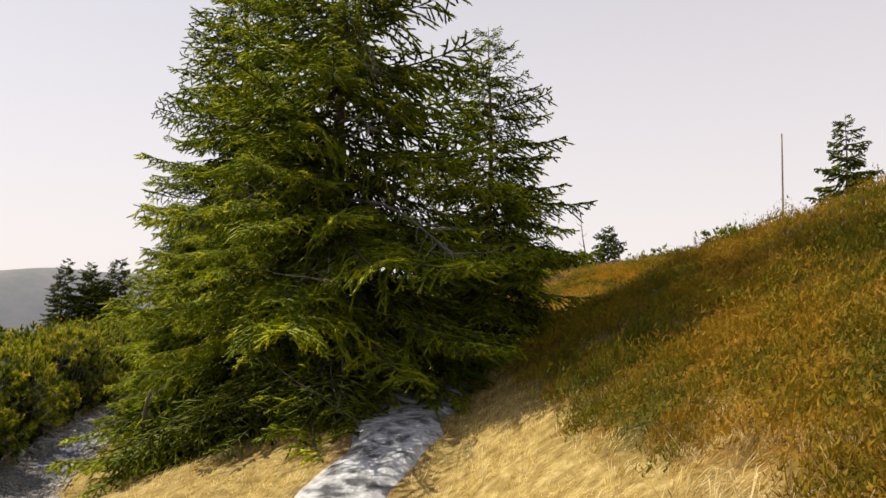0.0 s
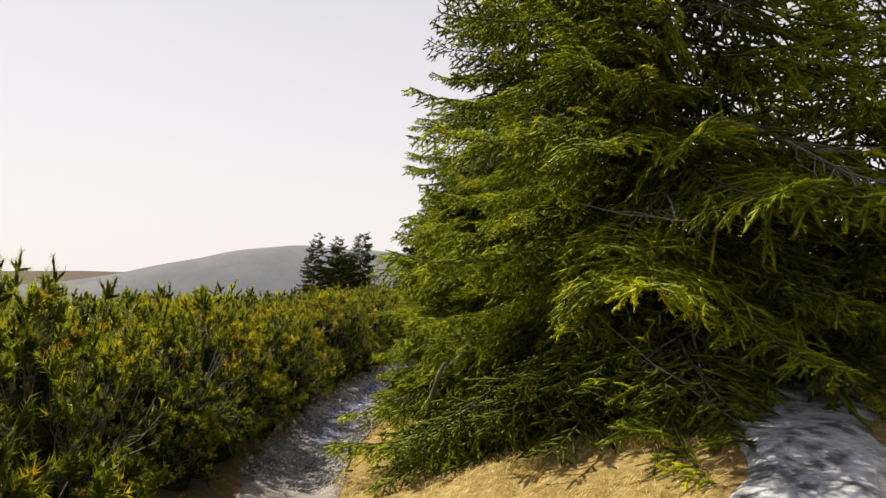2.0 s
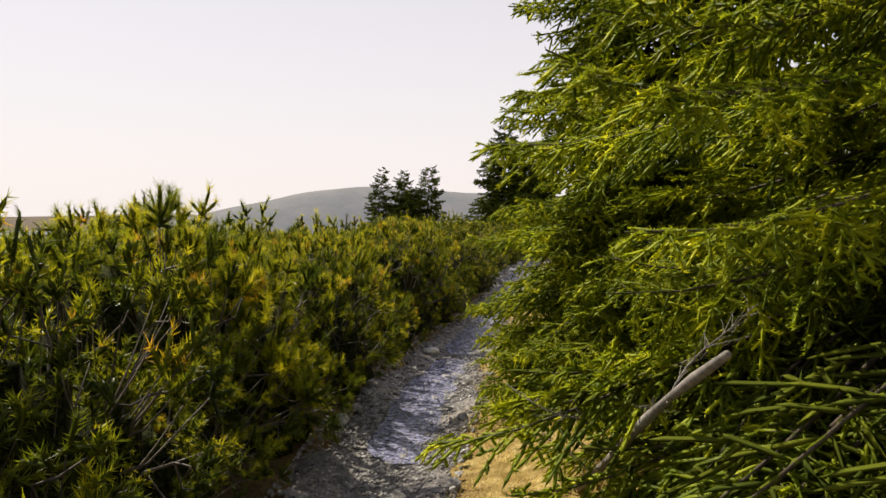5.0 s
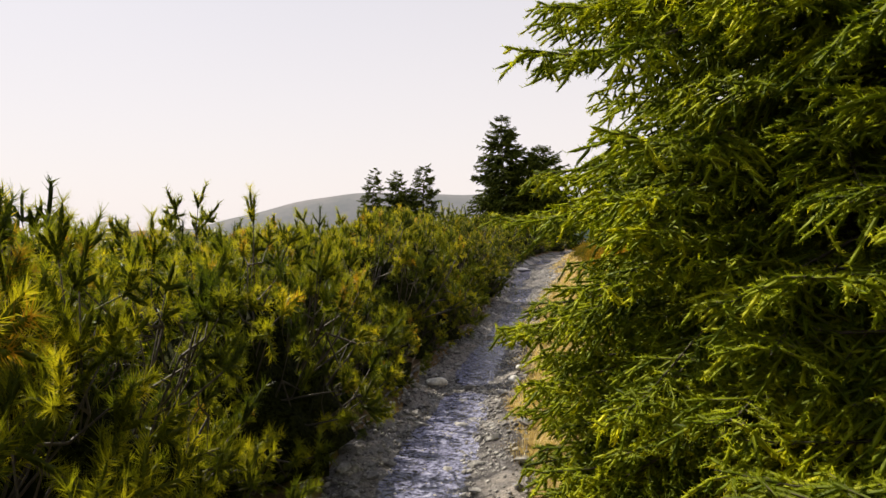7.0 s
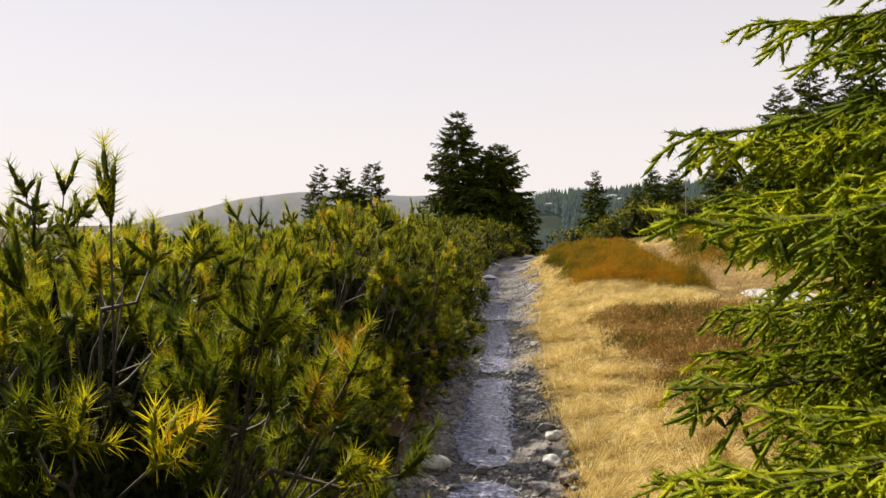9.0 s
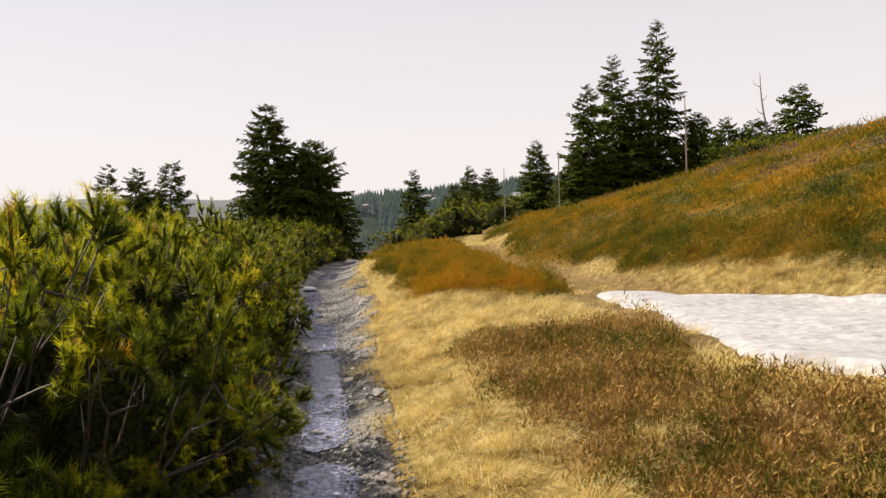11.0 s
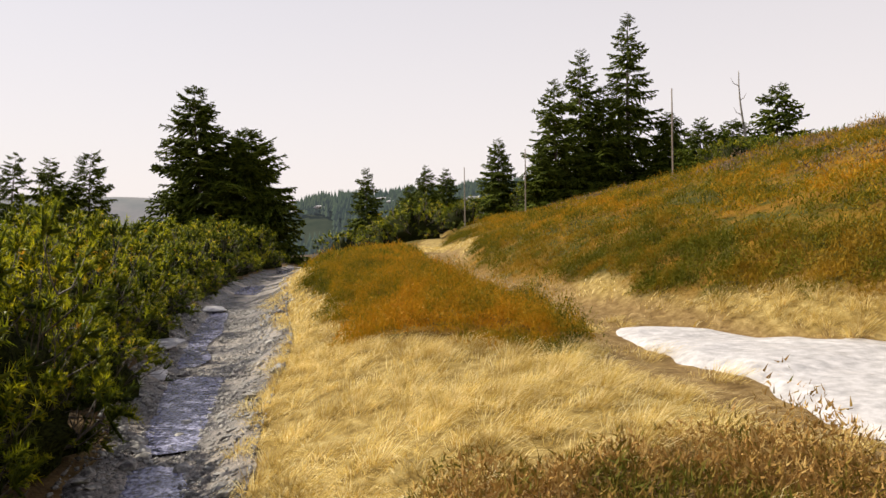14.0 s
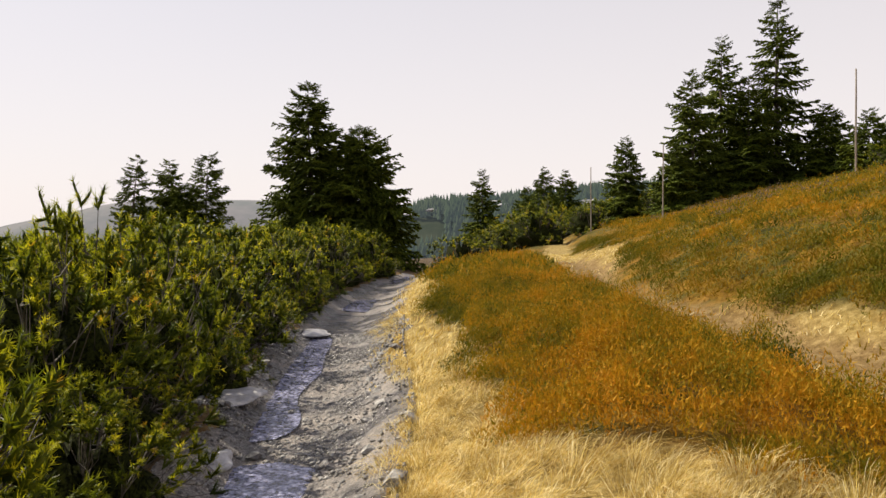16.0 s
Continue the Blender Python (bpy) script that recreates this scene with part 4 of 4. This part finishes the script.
def spots(x, y):
    return smooth01((wobble(x, y, 1.1, 8) - 0.02) / 0.15)


r = np.random.default_rng(11)
STRAW, BILB = "pale yellow dry grass in short tussocks beside the path", "orange and green autumn bilberry scrub"
X, Y = scatter(7000, -8.2, 2.5, 3.0, 25, is_straw, r)
stuff("dry_grass", [tussocks(X, Y, 28, 0.12, 0.085, 0.0042, r, 1.6, 1.2)], M_STRAW, STRAW, "grass")
X, Y = scatter(2300, -8.2, 2.5, 11.0, 25, is_straw, r)
stuff("dry_grass", [tussocks(X, Y, 130, 0.075, 0.15, 0.0029, r, 1.6, 1.8)], M_STRAW, "soft pale tussocks of longer dry grass beside the path", "grass")
X, Y = scatter(400, -9.6, -7.9, 24.8, 29.0, lambda x, y: smooth01((0.22 + 0.08 * wobble(x, y, 0.3) - np.abs(x + 8.25 + 0.25 * (y - 25.2))) / 0.08), r)
stuff("dry_grass", [tussocks(X, Y, 40, 0.06, 0.09, 0.005, r, 1.8, 1.4)], M_STRAW, "yellow grass growing on a strip between two arms of the path", "grass")
X, Y = scatter(4500, -10.5, 3, 24, 44, is_straw, r)
stuff("dry_grass", [tussocks(X, Y, 12, 0.18, 0.10, 0.014, r, 1.4, 1.2)], M_STRAW, STRAW, "grass")
X, Y = scatter(3600, -6.5, -2.0, 12.6, 20.5, is_brown, r)
stuff("brown_heather", [leaves(X, Y, 70, 0.16, 0.17, 0.030, r, 0.7), tussocks(X, Y, 7, 0.14, 0.16, 0.004, r, 0.6, 0.3)], M_BROWN, "brown wiry heather on the bank by the snow", "heather")
X, Y = scatter(3000, -0.6, 4.5, 1.5, 8.5, lambda x, y: smooth01((gully_side(x, y) - 1.45 - 0.3 * wobble(x, y, 0.6, 1)) / 0.4) * smooth01((2.9 - gully_side(x, y) + 0.5 * wobble(x, y, 0.7, 4)) / 0.9) * (wobble(x, y, 0.5, 2) > -0.3), r)
stuff("long_dry_grass", [tussocks(X[::2], Y[::2], 34, 0.07, 0.15, 0.0040, r, 2.2, 1.6)], M_TAN, "long tan bent dry grass at the foot of the slope", "grass")
X, Y = scatter(6200, -10.5, -3.0, 20, 30, is_orange, r)
stuff("bilberry", [leaves(X, Y, 150, 0.17, 0.28, 0.023, r, 0.55)], M_HEATH, BILB + " on the hump", "bilberry")
X, Y = scatter(2800, -11.5, -4.0, 29, 42, is_orange, r)
stuff("bilberry", [leaves(X, Y, 22, 0.25, 0.22, 0.07, r, 0.5)], M_HEATH, BILB + " on the hump", "bilberry")
low, high = band(-9, 1), band(1, 40)
X, Y = scatter(14000, -5, 8, 1, 28, low, r)
stuff("slope_grass", [leaves(X, Y, 105, 0.19, 0.25, 0.032, r, 0.6), tussocks(X[::3], Y[::3], 7, 0.12, 0.26, 0.005, r, 0.9, 0.8)], M_GOLD, "gold and green grass with bilberry on the lower slope", "grass")
X, Y = scatter(5200, -8, 4, 23, 46, low, r)
stuff("slope_grass", [leaves(X, Y, 60, 0.22, 0.24, 0.045, r, 0.6)], M_GOLD, "gold and green grass with bilberry on the lower slope", "grass")
X, Y = scatter(11000, -1, 15, 0, 24, lambda x, y: high(x, y) * (1 - 0.8 * spots(x, y)), r)
stuff("bilberry", [leaves(X, Y, 56, 0.24, 0.20, 0.042, r, 0.7)], M_HEATH, BILB + " on the upper slope", "bilberry")
X, Y = scatter(8500, -7, 11, 22, 43, lambda x, y: high(x, y) * (1 - 0.8 * spots(x, y)), r)
stuff("bilberry", [leaves(X, Y, 42, 0.24, 0.22, 0.050, r, 0.7)], M_HEATH, BILB + " on the upper slope", "bilberry")
X, Y = scatter(8000, -4, 30, 40, 74, lambda x, y: high(x, y) * (1 - 0.8 * spots(x, y)), r)
stuff("bilberry", [leaves(X, Y, 16, 0.4, 0.22, 0.09, r, 0.5)], M_HEATH, BILB + " on the upper slope", "bilberry")
X, Y = scatter(12000, -4, 20, 1, 60, lambda x, y: is_heath(x, y) * spots(x, y) * smooth01((gully_side(x, y) - 3) / 2), r)
stuff("grey_heather", [leaves(X, Y, 20, 0.28, 0.22, 0.055, r, 0.8)], M_PURPLE, "grey-brown heather in patches on the slope", "heather")

# ---- poles ----
def pole(x, y, h, lean):
    t = np.linspace(0, 1, 6)
    V, F = tube(np.stack([lean * t, 0.02 * np.sin(t * 5), t * (h + 0.3) - 0.3], 1), 0.035 - 0.013 * t, 8)
    ob = new("marker_pole", np_mesh("marker_pole", V, F, [M_POST], smooth=True))
    ob.matrix_basis = pose(x, y, float(land(x, y)))
    tagged(ob, "thin weathered wooden snow marker pole standing in bilberry", "pole", "marker poles")


for x, y, h, lean in ((2.35, 41.6, 3.4, -0.05), (-1.9, 51, 3.4, 0.03), (-4.7, 57, 3.4, 0.02), (9.8, 20.6, 3.35, -0.03), (-9.0, 63, 2.2, -0.25)):
    pole(x, y, h, lean)

# ---- shrubs, dead trees and far trees on the slope ----
for x, y, h, rad, lab in ((17.2, 30.5, 5.9, 1.7, "young green spruce on the crest of the slope"), (18.8, 31.0, 2.2, 1.5, "young green spruce on the crest of the slope"),
                          (12.6, 55.5, 4.6, 2.2, "ragged spruce beside a bare dead stem"), (8.9, 57.0, 3.4, 1.6, "ragged spruce beside a bare dead stem"), (10.6, 56.6, 3.0, 2.0, "ragged spruce beside a bare dead stem")):
    spruce(x, y, h, rad, 80, FAR, lab, int(x * 10), group="trees on the crest", shape=0.6)


def snag(x, y, h, lean):
    t = np.linspace(0, 1, 8)
    ax = np.stack([lean * t + 0.08 * np.sin(t * 6), 0.1 * np.sin(t * 4), t * h], 1)
    parts = [tube(ax, 0.09 * (1 - 0.85 * t) + 0.008, 7)]
    for k in range(5):
        p = ax[3 + k % 4]
        parts.append(tube([p, p + np.array([0.25 * (-1) ** k, 0.1, 0.15]), p + np.array([0.42 * (-1) ** k, 0.1, 0.45])], [0.03, 0.02, 0.006], 5))
    V, F = join(parts)
    ob = new("dead_tree", np_mesh("dead_tree", V, F, [M_DEADWOOD], smooth=True))
    ob.matrix_basis = pose(x, y, float(land(x, y)) - 0.1)
    tagged(ob, "bare grey dead tree stem with broken stubs", "dead tree")


snag(11.2, 55.9, 5.6, -0.6)
r = np.random.default_rng(21)
for k in range(26):                         # scrub along the skyline
    x = 13.5 + 0.85 * k + r.normal() * 0.3
    y = 50 - 0.55 * k + r.normal() * 0.8
    pine(x, y, 1.3 + 0.4 * r.random(), 0, r.random() * 6.28)
for k in range(10):
    pine(8.2 + 0.55 * k + 0.2 * r.normal(), 53 + r.normal() * 1.0, 1.5, 0, r.random() * 6.28)
for k in range(34):                         # scrub below the far trees
    y = 56 + 26 * r.random()
    pine(-13 + 13 * r.random() + 0.1 * (y - 56), y, 1.5 + 0.8 * r.random(), 0, r.random() * 6.28)

for k in range(15):                         # low scrub just behind the crest above the marker pole
    pine(11.0 + 0.55 * k + 0.2 * r.normal(), 29.5 + 0.9 * r.normal(), 0.9 + 0.35 * r.random(), 0, r.random() * 6.28)
for k in range(7):
    pine(11.2 + 0.6 * k, 40 + 0.6 * r.normal(), 1.2 + 0.3 * r.random(), 0, r.random() * 6.28)

# ---- stones, puddles and remnants by the path ----
def stone_mesh(seed, flat, mat, sub=1, name="stone"):
    bm = bmesh.new()
    bmesh.ops.create_icosphere(bm, subdivisions=sub, radius=0.5)
    for v in bm.verts:
        v.co *= 1 + 0.45 * noise.noise(v.co * 2.2 + Vector((seed * 7.1, 0, 0)))
        v.co.z *= flat
    me = bpy.data.meshes.new(name)
    bm.to_mesh(me)
    bm.free()
    me.materials.append(mat)
    return me


path = bpy.data.objects["path"]
STONES = [stone_mesh(k, 0.35 + 0.1 * (k % 4), M_STONE) for k in range(8)]
r = np.random.default_rng(31)
for k in range(290):
    y = 8 + 19 * r.random()
    side = r.choice((-1, 1), p=(0.62, 0.38))
    off = side * (0.5 + 0.62 * r.random()) if r.random() < 0.75 else r.normal() * 0.35
    x = float(along(y, TRAIL_X) + off * along(y, TRAIL_W))
    size = 0.04 + 0.11 * r.random() ** 2.0
    piece("stone", STONES[k % 8], path, pose(x, y, float(land(x, y)) + 0.03 + 0.1 * size, r.normal() * 10, r.normal() * 10, r.random() * 360) @ Matrix.Scale(size, 4))
n = 30000                                   # the small gravel between them
y = 7.5 + 21 * r.random(n) ** 1.1
off = np.clip(r.normal(size=n) * 0.62 - 0.15, -1.3, 1.1)
x = along(y, TRAIL_X) + off * along(y, TRAIL_W)
c = np.stack([x, y, land(x, y) + 0.036], 1)
octa = np.array([(1, 0, 0), (0, 1, 0), (-1, 0, 0), (0, -1, 0), (0, 0, 0.7), (0, 0, -0.7)], float)
V = c[:, None] + octa[None] * (0.005 + 0.022 * r.random(n) ** 3.0)[:, None, None] * (0.6 + 0.8 * r.random((n, 6, 1)))
F = np.array([(0, 1, 4), (1, 2, 4), (2, 3, 4), (3, 0, 4), (1, 0, 5), (2, 1, 5), (3, 2, 5), (0, 3, 5)])
stuff("gravel", [(V.reshape(-1, 3), (np.arange(n)[:, None, None] * 6 + F[None]).reshape(-1, 3))], M_STONE, "loose grey gravel on the wet path", "gravel")


def puddle(y0, y1, off, half, level):
    ys = np.linspace(y0, y1, int((y1 - y0) / 0.1))
    ks = np.linspace(-1, 1, 7)
    f = np.sqrt(np.clip(1 - (2 * (ys - y0) / (y1 - y0) - 1) ** 6, 0, 1))
    mid = along(ys, TRAIL_X) + off
    X = mid[:, None] + ks * (half * f * (1 + 0.3 * wobble(ys, ys * 0, 0.3, y0)))[:, None]
    Y = np.repeat(ys[:, None], 7, 1)
    Z = np.repeat((along(ys, TRAIL_Z) - 0.06 + level)[:, None], 7, 1)
    i = (np.arange(len(ys) - 1)[:, None] * 7 + np.arange(6)[None]).ravel()
    me = np_mesh("puddle", np.stack([X.ravel(), Y.ravel(), Z.ravel()], 1), np.stack([i, i + 1, i + 8, i + 7], 1), [M_WATER], smooth=True)
    tagged(new("puddle", me), "shallow half-frozen puddle on the path with sky sheen painted into its colour", "puddle", "puddles on the path", "structure")


for row in ((9.5, 13.6, 0.02, 0.34, 0.049), (13.8, 16.4, -0.03, 0.30, 0.049), (16.6, 20.2, -0.12, 0.32, 0.049), (20.4, 22.9, -0.16, 0.44, 0.052), (23.3, 28.5, -0.45, 0.3, 0.052), (31, 33, 0.0, 0.5, 0.048), (37, 41, 0.1, 0.35, 0.050)):
    puddle(*row)

for x, y, size, seed in ((-6.66, 13.70, 0.21, 3), (-6.0, 14.30, 0.13, 5), (-5.92, 13.80, 0.11, 9)):
    ob = new("rock", stone_mesh(seed, 0.62, M_QUARTZ, 3, "rock"))
    ob.matrix_basis = pose(x, y, float(land(x, y)) + 0.05, 8, 6, 40 * seed) @ Matrix.Scale(size, 4)
    tagged(ob, "pale white quartz rock lying at the edge of the path", "rock", "white rocks")
for x, y, sx, sy, seed in ((-9.42, 24.1, 0.60, 0.5, 2), (-10.15, 28.1, 0.45, 0.7, 4), (-8.86, 22.7, 0.20, 0.34, 6), (-10.45, 27.5, 0.30, 0.45, 8)):
    ob = new("snow_remnant", stone_mesh(seed, 0.22, M_SNOW, 3, "snow_remnant"))
    ob.matrix_basis = pose(x, y, float(land(x, y)) + 0.02, 0, 0, 30 * seed) @ Matrix.Diagonal((sx, sy, 0.5, 1))
    tagged(ob, "small melting lump of white snow beside the path", "snow", "snow remnants")


def dead_log():
    """A bare leaning stem with stubs and a few dry side shoots."""
    t = np.linspace(0, 1, 9)
    a, b = np.array([-3.72, 8.95, -0.62]), np.array([-2.98, 7.52, 0.44])
    ax = a + (b - a) * t[:, None] + np.stack([0.02 * np.sin(t * 6), 0 * t, 0.02 * np.sin(t * 4)], 1)
    base = thing("dead_log", "bare grey dead log leaning out from under the spruce", "log", pose(*a))
    V, F = tube(ax - a, 0.024 - 0.008 * t + 0.003 * np.sin(t * 23), 10)
    piece("trunk", np_mesh("trunk", V, F, [M_DRYTWIG], smooth=True), base)
    for k, f in enumerate((0.12, 0.2, 0.42, 0.6, 0.8)):
        p = (ax - a)[int(f * 8)]
        piece("dead_branch", DEAD[k % 2], base, pose(*p, 0, -25 - 10 * k, 70 + 75 * k) @ Matrix.Scale(0.34 + 0.08 * (k % 3), 4))


dead_log()

# ---- distance ----
def hill_mesh(name, cx, cy, length, depth, base, turn, top, mat):
    """A long rounded rise; top gives the height along it, from -1 to 1."""
    a, b = np.linspace(-1, 1, 120), np.linspace(-1, 1, 14)
    A, B = np.meshgrid(a, b)
    Z = base + top(A) * (1 - B ** 2)
    X, Y = A * length, B * depth
    c, s = math.cos(turn), math.sin(turn)
    V = np.stack([cx + X * c - Y * s, cy + X * s + Y * c, Z], -1).reshape(-1, 3)
    i = (np.arange(13)[:, None] * 120 + np.arange(119)[None]).ravel()
    return tagged(new(name, np_mesh(name, V, np.stack([i, i + 1, i + 121, i + 120], 1), [mat], smooth=True)), "hazy rounded mountain far away", "mountain", kind="structure")


def hill_top(A):
    return 34 + 87 * np.exp(-(A * np.where(A < 0, 3.0, 0.9)) ** 2) * (1 + 0.03 * np.sin(A * 17 + 1) + 0.015 * np.sin(A * 41))


def ridge_top(A):
    """The wooded ridge: long and level, falling away on its western end."""
    return 14 + 61.5 * smooth01((A * 500 + 320) / 110) * np.exp(-((A - 0.1) * 0.8) ** 2) * (1 + 0.012 * np.sin(A * 30 + 2) + 0.008 * np.sin(A * 71))


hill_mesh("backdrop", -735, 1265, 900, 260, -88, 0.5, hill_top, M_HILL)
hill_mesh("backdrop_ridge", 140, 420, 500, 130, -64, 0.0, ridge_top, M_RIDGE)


def ridge_height(x, b):
    return -64 + ridge_top((np.asarray(x, float) - 140) / 500) * (1 - b ** 2)


def far_forest(n, seed):
    """Small pointed trees all over the wooded ridge, too far to tell their branches."""
    r = np.random.default_rng(seed)
    parts = []
    x = -165 + 400 * r.random(n)
    b = -0.97 + 1.0 * r.random(n)
    y = 420 + b * 130
    z = ridge_height(x, b)
    keep = wobble(x, y, 16, 3) < 0.55
    for cx, cy, cz in zip(x[keep], y[keep], z[keep]):
        h = 4.0 + 4.5 * r.random()
        w = h * (0.16 + 0.07 * r.random())
        a = np.arange(5) * 1.2566 + r.random() * 6
        ring = np.stack([np.cos(a) * w, np.sin(a) * w, np.full(5, 0.1 * h) + r.random(5) * 0.1 * h], 1)
        ring2 = np.stack([np.cos(a + 0.6) * w * 0.6, np.sin(a + 0.6) * w * 0.6, np.full(5, 0.5 * h)], 1)
        V = np.vstack([ring, [[0, 0, 0.62 * h]], ring2, [[0, 0, h]]]) + np.array([cx, cy, cz])
        F = [(k, (k + 1) % 5, 5) for k in range(5)] + [(6 + k, 6 + (k + 1) % 5, 11) for k in range(5)]
        parts.append((V, np.array(F)))
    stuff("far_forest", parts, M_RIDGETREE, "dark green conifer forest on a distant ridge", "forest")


far_forest(13000, 41)
r = np.random.default_rng(43)
for k in range(16):                         # snow left in the clearings of the ridge
    x, b = -90 + 170 * r.random(), -0.34 + 0.16 * r.random()
    ob = new("snow_field", stone_mesh(60 + k, 0.35, M_SNOW, 2, "snow_field"))
    ob.matrix_basis = pose(x, 420 + b * 130, float(ridge_height(x, b)) + 3.6) @ Matrix.Diagonal((4 + 7 * r.random(), 4, 4.0 + 2.5 * r.random(), 1))
    tagged(ob, "white snow field in a clearing on the distant ridge", "snow", "snow fields on the ridge", "structure")
